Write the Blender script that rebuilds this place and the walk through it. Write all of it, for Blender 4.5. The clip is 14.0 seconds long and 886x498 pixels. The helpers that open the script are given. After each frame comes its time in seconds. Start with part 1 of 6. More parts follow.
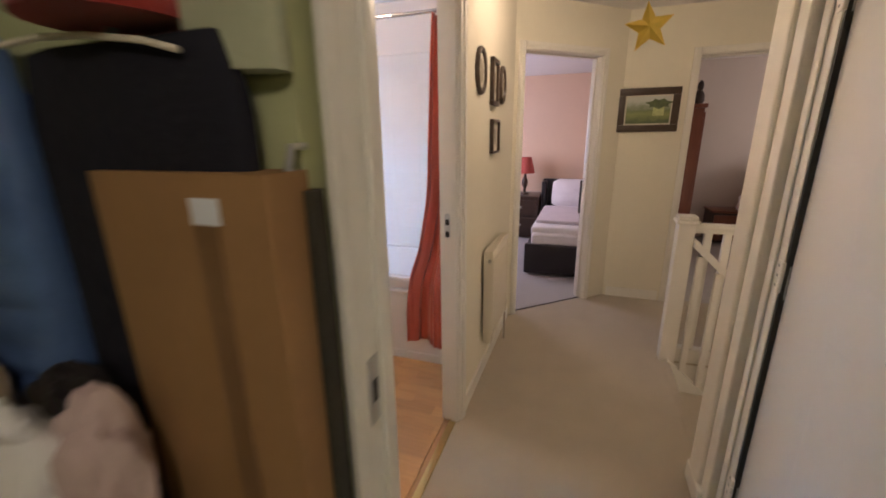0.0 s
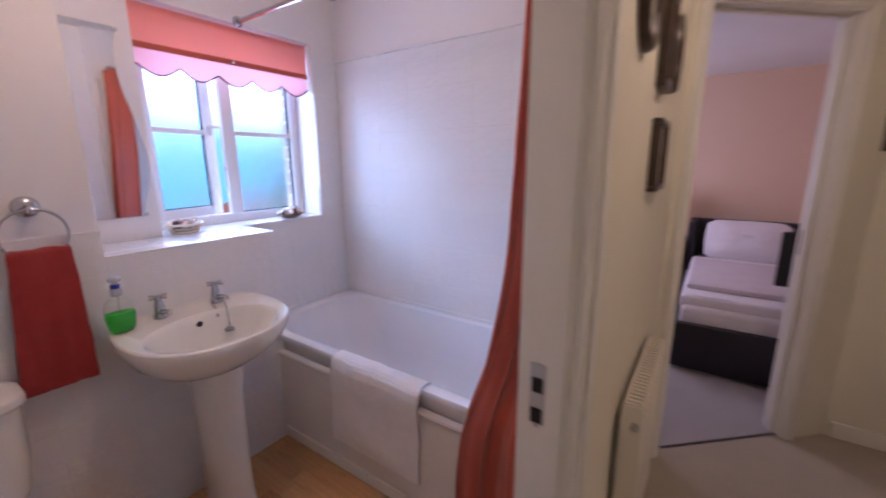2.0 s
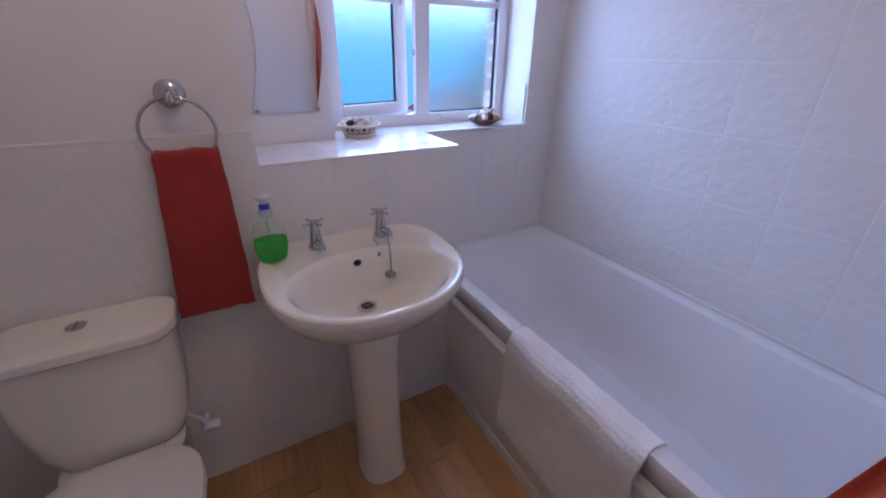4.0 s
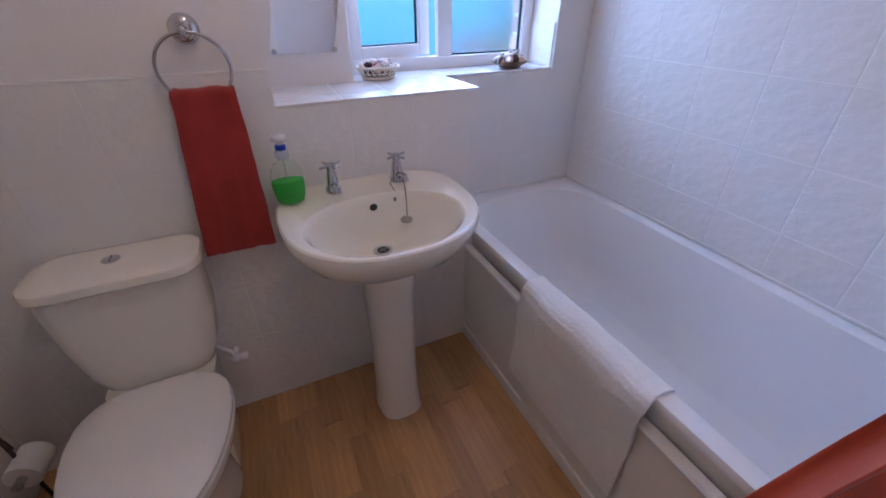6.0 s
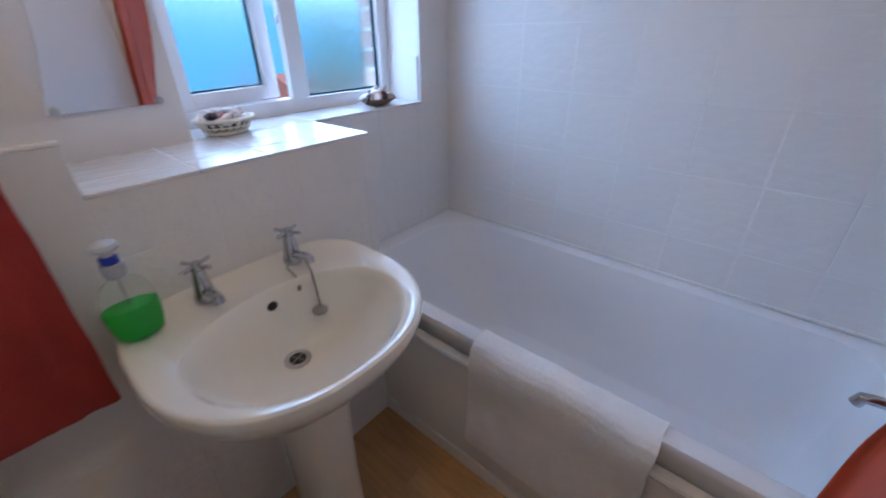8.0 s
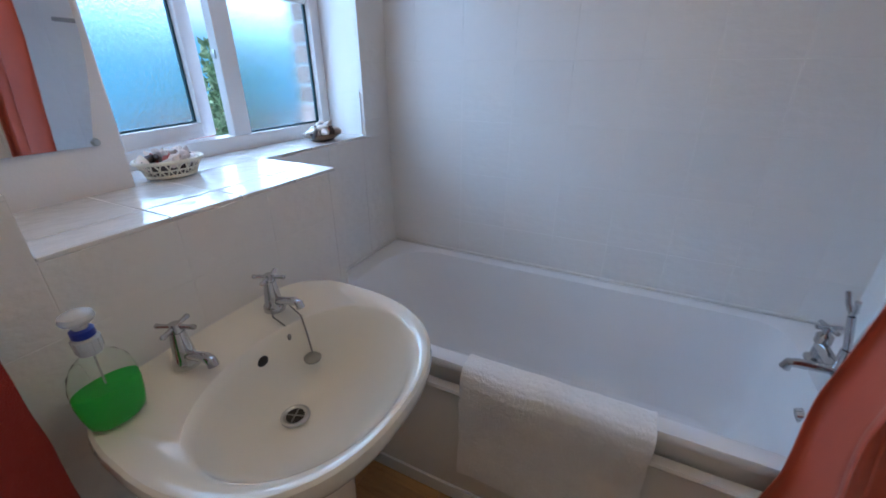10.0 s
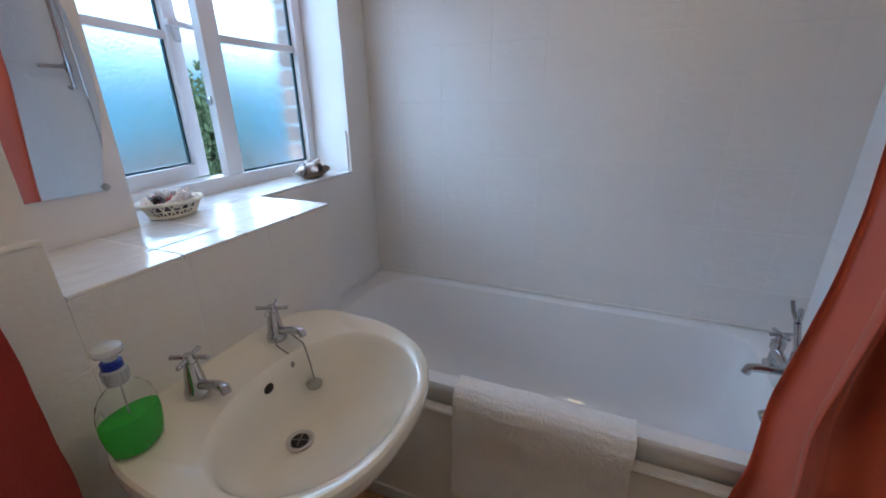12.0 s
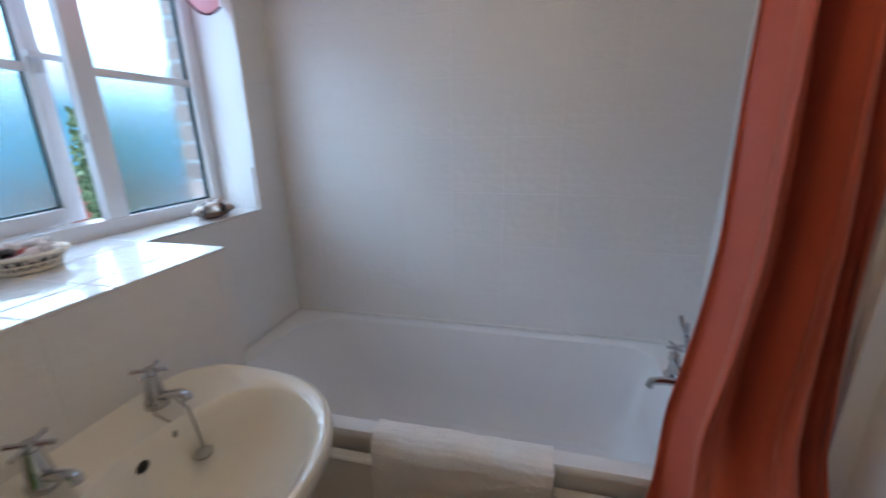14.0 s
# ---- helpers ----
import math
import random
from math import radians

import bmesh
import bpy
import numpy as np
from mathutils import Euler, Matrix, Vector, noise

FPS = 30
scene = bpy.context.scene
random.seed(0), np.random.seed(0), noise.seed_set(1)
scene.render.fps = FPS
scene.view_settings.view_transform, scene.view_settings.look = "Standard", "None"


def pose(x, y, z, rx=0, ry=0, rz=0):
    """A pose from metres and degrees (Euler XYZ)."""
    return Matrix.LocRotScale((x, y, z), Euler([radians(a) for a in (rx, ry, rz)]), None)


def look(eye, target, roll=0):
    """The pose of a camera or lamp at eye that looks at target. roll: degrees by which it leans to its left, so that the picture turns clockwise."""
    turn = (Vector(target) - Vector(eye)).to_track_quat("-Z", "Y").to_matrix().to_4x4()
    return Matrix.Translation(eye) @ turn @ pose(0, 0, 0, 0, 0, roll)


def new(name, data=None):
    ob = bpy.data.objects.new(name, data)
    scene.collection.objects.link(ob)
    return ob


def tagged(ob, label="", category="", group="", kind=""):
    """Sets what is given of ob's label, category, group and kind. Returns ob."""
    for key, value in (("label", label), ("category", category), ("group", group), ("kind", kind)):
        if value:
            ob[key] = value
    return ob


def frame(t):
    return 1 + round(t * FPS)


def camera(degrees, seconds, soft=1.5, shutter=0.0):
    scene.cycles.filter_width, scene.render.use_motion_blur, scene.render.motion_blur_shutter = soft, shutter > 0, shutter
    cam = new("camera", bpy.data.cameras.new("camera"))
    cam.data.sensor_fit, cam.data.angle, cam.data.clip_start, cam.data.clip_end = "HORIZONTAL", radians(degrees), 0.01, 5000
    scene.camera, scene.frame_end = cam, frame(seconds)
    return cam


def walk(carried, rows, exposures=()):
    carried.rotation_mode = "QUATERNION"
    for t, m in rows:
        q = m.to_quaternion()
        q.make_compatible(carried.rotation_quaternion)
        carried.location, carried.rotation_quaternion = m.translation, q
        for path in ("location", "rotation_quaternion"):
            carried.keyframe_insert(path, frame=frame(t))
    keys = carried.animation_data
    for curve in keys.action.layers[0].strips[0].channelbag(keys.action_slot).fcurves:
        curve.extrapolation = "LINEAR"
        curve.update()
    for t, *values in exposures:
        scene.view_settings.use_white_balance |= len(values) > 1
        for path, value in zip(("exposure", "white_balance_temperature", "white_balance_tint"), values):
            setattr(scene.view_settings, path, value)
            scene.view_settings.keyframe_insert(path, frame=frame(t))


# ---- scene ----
cam = camera(96.4, 14.0, 1.7, 0.6)
PATH = [
    (0, (0.43, 0.239, 1.414), (-0.211, 2.053, 0.869), -0.7),
    (0.5, (0.451, 0.508, 1.41), (-0.154, 2.348, 0.911), -0.3),
    (1, (0.351, 0.788, 1.417), (-0.253, 2.639, 0.963), -0.3),
    (1.5, (0.215, 1.134, 1.397), (-0.598, 2.908, 1.005), -0.5),
    (2, (0.074, 1.319, 1.4), (-1.032, 2.929, 0.971), -0.4),
    (2.5, (-0.104, 1.425, 1.406), (-1.424, 2.845, 0.915), -0.3),
    (3, (-0.27, 1.514, 1.42), (-1.76, 2.723, 0.854), 0.2),
    (3.5, (-0.423, 1.651, 1.396), (-2.014, 2.657, 0.718), 0.6),
    (4, (-0.461, 1.676, 1.364), (-2.029, 2.551, 0.484), 0.7),
    (6.5, (-0.429, 1.701, 1.327), (-1.967, 2.412, 0.265), -0.2),
    (7, (-0.477, 1.684, 1.333), (-2.039, 2.442, 0.342), 0.1),
    (7.5, (-0.655, 1.624, 1.343), (-2.017, 2.723, 0.376), 0.5),
    (8, (-0.753, 1.668, 1.326), (-1.895, 3.004, 0.372), -0.6),
    (8.5, (-0.821, 1.735, 1.322), (-1.887, 3.161, 0.41), -0.0),
    (11, (-0.91, 1.467, 1.339), (-1.617, 3.163, 0.55), -0.6),
    (11.5, (-0.908, 1.47, 1.346), (-1.631, 3.176, 0.595), -0.5),
    (12, (-0.9, 1.48, 1.36), (-1.629, 3.207, 0.664), -0.7),
    (12.5, (-0.901, 1.483, 1.368), (-1.613, 3.238, 0.726), -0.6),
    (13, (-0.908, 1.485, 1.381), (-1.609, 3.261, 0.786), -0.5),
    (13.5, (-0.9, 1.491, 1.384), (-1.557, 3.291, 0.812), -0.3),
    (14, (-0.832, 1.527, 1.379), (-1.278, 3.391, 0.808), -0.8),
]
walk(cam, [(t, look(eye, target, roll)) for t, eye, target, roll in PATH],
     [(0, 0.74, 5880, 21), (1.0, 0.60, 5930, 25), (1.5, 0.40, 5680, 28), (2.0, 0.18, 5560, 35), (2.5, 0.06, 5500, 38), (3, -0.02, 5450, 37), (3.6, -0.25, 5230, 33), (6.5, -0.05, 5250, 25), (8.5, -0.28, 5220, 13), (11, -0.39, 5520, 10), (14, -0.45, 5830, 10)])

# ---- world, sun, lamps ----
world = bpy.data.worlds.new("world")
scene.world = world
world.use_nodes = True
wn = world.node_tree.nodes
sky = wn.new("ShaderNodeTexSky")
sky.sky_type = "NISHITA"
sky.sun_disc = False
sky.sun_elevation, sky.sun_rotation = radians(32), radians(200)
sky.dust_density = 4.0
world.node_tree.links.new(sky.outputs[0], wn["Background"].inputs[0])
wn["Background"].inputs[1].default_value = 0.15


def lamp(name, kind, m, power, color, size=0.3, size_y=None, spread=None):
    data = bpy.data.lights.new(name, kind)
    data.energy, data.color = power, color
    if kind == "AREA":
        data.size = size
        if size_y:
            data.shape, data.size_y = "RECTANGLE", size_y
    elif kind == "SUN":
        data.angle = radians(size)
    else:
        data.shadow_soft_size = size
    ob = new(name, data)
    ob.matrix_world = m
    return ob


lamp("sun", "SUN", look((0, 0, 10), (-2.2, -6, 5)), 1.5, (1.0, 0.95, 0.9), 12)
lamp("window_daylight", "AREA", look((-2.092, 2.468, 1.56), (-0.9, 2.468, 1.56)), 4.8, (0.58, 0.77, 1.0), 0.76, 0.84)
lamp("landing_light", "POINT", pose(0.42, 2.35, 2.20), 8.9, (1.0, 0.76, 0.47), 0.07)
lamp("bathroom_light", "POINT", pose(-0.98, 1.93, 2.22), 8.5, (1.0, 0.71, 0.40), 0.06)
# added fill lamps without a window or fitting: both bedrooms
lamp("bedroom_fill", "AREA", look((-1.6, 5.0, 1.4), (0.5, 5.2, 1.0)), 16, (0.93, 0.88, 1.0), 1.1, 1.1)
lamp("far_bedroom_fill", "AREA", look((4.6, 5.2, 1.5), (2.6, 5.4, 1.0)), 15, (1.0, 0.86, 0.72), 1.1, 1.1)
# added fill without a fitting, placed to keep off the cupboard door
lamp("box_room_fill", "POINT", pose(0.93, -0.7, 2.1), 11, (1.0, 0.85, 0.62), 0.1)
lamp("stair_light", "POINT", pose(2.3, 2.3, 0.6), 5, (1.0, 0.8, 0.55), 0.1)


# ---- materials ----
def material(name, color, rough=0.5, metal=0.0, vary=0.08, scale=6.0, bump=0.0, bump_scale=80.0, random_tone=0.0, coat=0.0,
             transmission=0.0, ior=1.45, stretch=(1, 1, 1), sheen=0.0, emission=0.0, rough_vary=0.0, island=False, subsurface=0.0):
    m = bpy.data.materials.new(name)
    m.use_nodes = True
    nt = m.node_tree
    b = nt.nodes["Principled BSDF"]
    b.inputs["Roughness"].default_value = rough
    b.inputs["Metallic"].default_value = metal
    b.inputs["Coat Weight"].default_value = coat
    b.inputs["Coat Roughness"].default_value = 0.05
    b.inputs["Transmission Weight"].default_value = transmission
    b.inputs["IOR"].default_value = ior
    b.inputs["Sheen Weight"].default_value = sheen
    tc = nt.nodes.new("ShaderNodeTexCoord")
    mp = nt.nodes.new("ShaderNodeMapping")
    mp.inputs["Scale"].default_value = stretch
    nt.links.new(tc.outputs["Object"], mp.inputs[0])
    n1 = nt.nodes.new("ShaderNodeTexNoise")
    n1.inputs["Scale"].default_value = scale
    n1.inputs["Detail"].default_value = 5
    nt.links.new(mp.outputs[0], n1.inputs["Vector"])
    n2 = nt.nodes.new("ShaderNodeTexNoise")
    n2.inputs["Scale"].default_value = scale * 9
    n2.inputs["Detail"].default_value = 3
    nt.links.new(mp.outputs[0], n2.inputs["Vector"])
    add = nt.nodes.new("ShaderNodeMath")
    add.operation = "MULTIPLY_ADD"
    nt.links.new(n2.outputs["Fac"], add.inputs[0])
    add.inputs[1].default_value = 0.4
    nt.links.new(n1.outputs["Fac"], add.inputs[2])
    ramp = nt.nodes.new("ShaderNodeMapRange")
    ramp.inputs["From Min"].default_value, ramp.inputs["From Max"].default_value = 0.35, 1.05
    ramp.inputs["To Min"].default_value, ramp.inputs["To Max"].default_value = 1 - vary, 1 + vary
    nt.links.new(add.outputs[0], ramp.inputs["Value"])
    value = ramp.outputs[0]
    if random_tone:
        src = nt.nodes.new("ShaderNodeNewGeometry").outputs["Random Per Island"] if island else nt.nodes.new("ShaderNodeObjectInfo").outputs["Random"]
        rr = nt.nodes.new("ShaderNodeMapRange")
        rr.inputs["To Min"].default_value, rr.inputs["To Max"].default_value = 1 - random_tone, 1 + random_tone
        nt.links.new(src, rr.inputs["Value"])
        mul = nt.nodes.new("ShaderNodeMath")
        mul.operation = "MULTIPLY"
        nt.links.new(value, mul.inputs[0])
        nt.links.new(rr.outputs[0], mul.inputs[1])
        value = mul.outputs[0]
    mix = nt.nodes.new("ShaderNodeMix")
    mix.data_type, mix.blend_type = "RGBA", "MULTIPLY"
    mix.inputs[0].default_value = 1.0
    mix.inputs[6].default_value = (*color, 1)
    comb = nt.nodes.new("ShaderNodeCombineColor")
    for k in range(3):
        nt.links.new(value, comb.inputs[k])
    nt.links.new(comb.outputs[0], mix.inputs[7])
    nt.links.new(mix.outputs[2], b.inputs["Base Color"])
    if rough_vary:
        rv = nt.nodes.new("ShaderNodeMapRange")
        rv.inputs["From Min"].default_value, rv.inputs["From Max"].default_value = 0.35, 1.05
        rv.inputs["To Min"].default_value, rv.inputs["To Max"].default_value = max(0, rough - rough_vary), rough + rough_vary
        nt.links.new(add.outputs[0], rv.inputs["Value"])
        nt.links.new(rv.outputs[0], b.inputs["Roughness"])
    if bump:
        n3 = nt.nodes.new("ShaderNodeTexNoise")
        n3.inputs["Scale"].default_value = bump_scale
        n3.inputs["Detail"].default_value = 4
        nt.links.new(mp.outputs[0], n3.inputs["Vector"])
        bp = nt.nodes.new("ShaderNodeBump")
        bp.inputs["Strength"].default_value = bump
        bp.inputs["Distance"].default_value = 0.01
        nt.links.new(n3.outputs["Fac"], bp.inputs["Height"])
        nt.links.new(bp.outputs[0], b.inputs["Normal"])
    if emission:
        b.inputs["Emission Color"].default_value = (*color, 1)
        b.inputs["Emission Strength"].default_value = emission
    return m


M_CREAM = material("cream_wall_paint", (0.76, 0.715, 0.585), 0.7, vary=0.03, scale=2, bump=0.08, bump_scale=160)
M_WHITEWALL = material("white_wall_paint", (0.80, 0.78, 0.78), 0.65, vary=0.02, scale=2, bump=0.06, bump_scale=160)
M_CEIL = material("ceiling_paint", (0.80, 0.78, 0.75), 0.8, vary=0.03, scale=3, bump=0.25, bump_scale=60)
M_GLOSS = material("white_gloss_paint", (0.80, 0.77, 0.70), 0.28, vary=0.03, scale=4, bump=0.03, bump_scale=60, coat=0.2)
M_GREEN = material("pale_green_wall_paint", (0.52, 0.54, 0.30), 0.75, vary=0.04, scale=2, bump=0.06)
M_PINK = material("peach_wall_paint", (0.80, 0.58, 0.41), 0.75, vary=0.03, scale=2, bump=0.06)
M_BEIGEWALL = material("warm_grey_wall_paint", (0.66, 0.58, 0.50), 0.75, vary=0.03, scale=2)
M_CARPET = material("beige_carpet", (0.50, 0.42, 0.30), 0.95, vary=0.10, scale=5, bump=0.9, bump_scale=420, sheen=0.3)
M_CARPET_GREY = material("grey_carpet", (0.46, 0.43, 0.42), 0.95, vary=0.08, scale=5, bump=0.9, bump_scale=420, sheen=0.3)
M_TILE = material("white_glazed_tile", (0.80, 0.79, 0.785), 0.34, vary=0.02, scale=3, bump=0.45, bump_scale=22, random_tone=0.012, stretch=(1, 1, 1.6))
M_LEDGETILE = material("smooth_glazed_ledge_tile", (0.80, 0.79, 0.785), 0.16, vary=0.02, scale=3, bump=0.25, bump_scale=26, random_tone=0.012)
M_GROUT = material("pale_grout", (0.80, 0.79, 0.785), 0.8, vary=0.05, scale=10)
M_CERAMIC = material("white_ceramic", (0.83, 0.80, 0.72), 0.08, vary=0.01, scale=2, coat=0.3)
M_ACRYLIC = material("white_bath_acrylic", (0.82, 0.82, 0.84), 0.05, vary=0.012, scale=2)
M_PANEL = material("white_bath_panel_plastic", (0.78, 0.76, 0.73), 0.3, vary=0.02, scale=3)
M_PVC = material("white_window_plastic", (0.80, 0.80, 0.82), 0.3, vary=0.02, scale=3)
M_CHROME = material("chrome", (0.56, 0.56, 0.58), 0.09, metal=1.0, vary=0.03, scale=8)
M_STEEL = material("brushed_steel", (0.55, 0.55, 0.54), 0.3, metal=1.0, vary=0.06, scale=12)
M_MIRROR = material("mirror_silver", (0.88, 0.89, 0.90), 0.015, metal=1.0, vary=0.0)
M_RED = material("red_towel_terry", (0.36, 0.030, 0.022), 0.95, vary=0.16, scale=14, bump=0.5, bump_scale=520, sheen=0.25)
M_WHITETOWEL = material("white_towel_terry", (0.88, 0.86, 0.85), 0.95, vary=0.05, scale=24, bump=0.35, bump_scale=480, sheen=0.4)
M_CURTAIN = material("orange_curtain_cloth", (0.51, 0.102, 0.055), 0.42, vary=0.08, scale=5, bump=0.07, bump_scale=45, sheen=0.15, stretch=(1, 1, 0.3))
M_BLIND = material("coral_blind_cloth", (0.86, 0.42, 0.34), 0.75, vary=0.05, scale=6, bump=0.1, bump_scale=260)
M_BLIND_PALE = material("pale_coral_blind_cloth", (0.85, 0.50, 0.48), 0.75, vary=0.05, scale=6, bump=0.1, bump_scale=260)
M_BLIND_DARK = material("dark_coral_hem", (0.50, 0.11, 0.07), 0.75, vary=0.05, scale=8)
M_DARKTRIM = material("maroon_edging", (0.13, 0.03, 0.04), 0.8, vary=0.05)
M_LAM = material("laminate_strip", (0.50, 0.285, 0.120), 0.30, vary=0.24, scale=5, bump=0.05, bump_scale=60, random_tone=0.22, stretch=(1, 14, 14), rough_vary=0.06)
M_LAMGAP = material("laminate_joint", (0.46, 0.265, 0.115), 0.6, vary=0.1)
M_DARKWOOD = material("dark_brown_wood", (0.05, 0.028, 0.018), 0.35, vary=0.25, scale=6, stretch=(1, 10, 10), coat=0.2)
M_REDWOOD = material("reddish_mahogany", (0.20, 0.065, 0.035), 0.35, vary=0.25, scale=5, stretch=(8, 8, 1), coat=0.2)
M_BLACK = material("black_leather", (0.016, 0.013, 0.016), 0.4, vary=0.15, scale=12, bump=0.2, bump_scale=120)
M_BLACKPLASTIC = material("black_rubber", (0.02, 0.02, 0.02), 0.5, vary=0.05)
M_LINEN = material("white_bed_linen", (0.78, 0.74, 0.76), 0.85, vary=0.05, scale=9, bump=0.4, bump_scale=30)
M_LILAC = material("pale_lilac_blanket", (0.62, 0.56, 0.58), 0.9, vary=0.06, scale=9, bump=0.4, bump_scale=60)
M_LAMPRED = material("red_lampshade_cloth", (0.46, 0.09, 0.07), 0.8, vary=0.08, scale=10)
M_CARD = material("brown_cardboard", (0.33, 0.185, 0.075), 0.85, vary=0.10, scale=4, bump=0.1, bump_scale=50)
M_TAPE = material("parcel_tape", (0.24, 0.135, 0.06), 0.4, vary=0.15, scale=10)
M_NAVY = material("black_coat_cloth", (0.010, 0.010, 0.018), 0.9, vary=0.15, scale=10, bump=0.4, bump_scale=50)
M_BLUE = material("blue_puffer_nylon", (0.09, 0.16, 0.36), 0.40, vary=0.18, scale=10, bump=0.3, bump_scale=30)
M_GREENCLOTH = material("pale_green_cloth", (0.46, 0.48, 0.33), 0.9, vary=0.08, scale=8, bump=0.3, bump_scale=60)
M_PALEPINK = material("pale_pink_cloth", (0.55, 0.42, 0.40), 0.9, vary=0.1, scale=9, bump=0.4, bump_scale=40)
M_GOLD = material("gold_foil", (0.80, 0.52, 0.07), 0.45, metal=0.15, vary=0.12, scale=12)
M_GOLDFAN = material("gold_fan_paper", (0.58, 0.42, 0.12), 0.6, vary=0.2, scale=7)
M_IRON = material("dark_iron", (0.05, 0.035, 0.03), 0.5, metal=0.5, vary=0.1)
M_RADIATOR = material("cream_radiator_enamel", (0.76, 0.70, 0.58), 0.3, vary=0.02, scale=4)
M_BRASS = material("brass_strip", (0.60, 0.46, 0.20), 0.3, metal=1.0, vary=0.08)
M_MOUNT = material("picture_mount_card", (0.60, 0.56, 0.46), 0.8, vary=0.05)
M_PHOTO = material("faded_portrait_print", (0.30, 0.26, 0.20), 0.5, vary=0.6, scale=9)
M_FRAMEBROWN = material("dark_brown_frame", (0.055, 0.035, 0.022), 0.35, vary=0.2, scale=10)
M_SHELL = material("sea_shell", (0.70, 0.60, 0.54), 0.45, vary=0.35, scale=30, random_tone=0.35, bump=0.3, bump_scale=90)
M_SHELLPINK = material("pink_sea_shell", (0.55, 0.15, 0.13), 0.45, vary=0.3, scale=30, bump=0.3, bump_scale=90)
M_SHELLDARK = material("dark_sea_shell", (0.10, 0.075, 0.07), 0.45, vary=0.4, scale=30)
M_WICKER = material("pale_wicker", (0.80, 0.73, 0.60), 0.7, vary=0.2, scale=30, bump=0.3, bump_scale=80)
M_DISH = material("brown_dish", (0.24, 0.16, 0.11), 0.4, vary=0.2, scale=14)
M_SOAP = material("green_liquid_soap", (0.09, 0.62, 0.10), 0.10, vary=0.10, scale=9, transmission=0.55, ior=1.2, coat=0.3)
M_PLASTICWHITE = material("white_pump_plastic", (0.80, 0.82, 0.88), 0.25, vary=0.02)
M_PLASTICBLUE = material("blue_pump_plastic", (0.012, 0.035, 0.34), 0.3, vary=0.03)
M_PUMP = material("milky_clear_plastic", (0.85, 0.88, 0.92), 0.22, vary=0.02, transmission=0.55, ior=1.3)
M_GREYPLATE = material("grey_switch_plate", (0.47, 0.44, 0.45), 0.4, vary=0.06)
M_SEAT = material("white_seat_plastic", (0.82, 0.80, 0.78), 0.2, vary=0.01)
M_HEDGE = material("hedge_leaf", (0.22, 0.33, 0.18), 0.7, vary=0.5, scale=20, random_tone=0.4, island=True)
M_BARK = material("bark", (0.12, 0.08, 0.05), 0.9, vary=0.3, scale=12)
# pale blue-grey ground, daylight put into its colour to brighten the lower panes
M_PALEGROUND = material("brightened_ground", (0.42, 0.49, 0.52), 0.95, vary=0.3, scale=3, bump=0.6)
M_BRICK = material("red_brick", (0.52, 0.36, 0.32), 0.85, vary=0.2, scale=9, random_tone=0.25, bump=0.4, bump_scale=90)
M_MORTAR = material("mortar", (0.50, 0.46, 0.40), 0.9, vary=0.1)
M_ROOF = material("red_roof_tile", (0.30, 0.10, 0.06), 0.8, vary=0.25, scale=12, random_tone=0.2, island=True)
M_RENDER = material("cream_render", (0.62, 0.58, 0.46), 0.85, vary=0.08)
M_PLUG = material("grey_plug_rubber", (0.30, 0.29, 0.26), 0.5, vary=0.1, scale=20)
M_DULL = material("dull_steel", (0.26, 0.25, 0.24), 0.45, metal=0.6, vary=0.1, scale=20)
M_TANCLOTH = material("tan_cloth", (0.36, 0.28, 0.20), 0.9, vary=0.15, scale=9, bump=0.4, bump_scale=40)
M_GASKET = material("teal_black_gasket", (0.012, 0.06, 0.085), 0.45, vary=0.05)
# dark olive for the shade between the box and the door frame
M_GAPSHADE = material("gap_shade_olive", (0.045, 0.04, 0.028), 0.9, vary=0.2, scale=10, bump=0.4, bump_scale=50)
M_SEALANT = material("white_sealant", (0.78, 0.77, 0.76), 0.35, vary=0.02)
M_DRAINDARK = material("drain_dark", (0.015, 0.013, 0.012), 0.5, vary=0.1)
M_PAPER = material("white_tissue", (0.80, 0.78, 0.76), 0.95, vary=0.04, bump=0.2)


def painting_material():
    """A small landscape in oils: pale sky, green fields and a light house."""
    m = material("landscape_print", (0.30, 0.33, 0.20), 0.5, vary=0.5, scale=14)
    nt = m.node_tree
    b = nt.nodes["Principled BSDF"]
    tc = nt.nodes.new("ShaderNodeTexCoord")
    sep = nt.nodes.new("ShaderNodeSeparateXYZ")
    nt.links.new(tc.outputs["Generated"], sep.inputs[0])
    ns = nt.nodes.new("ShaderNodeTexNoise")
    ns.inputs["Scale"].default_value = 5
    nt.links.new(tc.outputs["Generated"], ns.inputs["Vector"])
    ad = nt.nodes.new("ShaderNodeMath")
    ad.operation = "MULTIPLY_ADD"
    nt.links.new(ns.outputs["Fac"], ad.inputs[0])
    ad.inputs[1].default_value = 0.35
    nt.links.new(sep.outputs["Z"], ad.inputs[2])
    cr = nt.nodes.new("ShaderNodeValToRGB")
    e = cr.color_ramp.elements
    e[0].position, e[0].color = 0.25, (0.10, 0.13, 0.06, 1)
    e[1].position, e[1].color = 1.0, (0.50, 0.52, 0.48, 1)
    for p, c in ((0.5, (0.24, 0.28, 0.10, 1)), (0.68, (0.16, 0.20, 0.09, 1)), (0.84, (0.30, 0.33, 0.25, 1))):
        k = e.new(p)
        k.color = c
    nt.links.new(ad.outputs[0], cr.inputs[0])
    nt.links.new(cr.outputs[0], b.inputs["Base Color"])
    return m


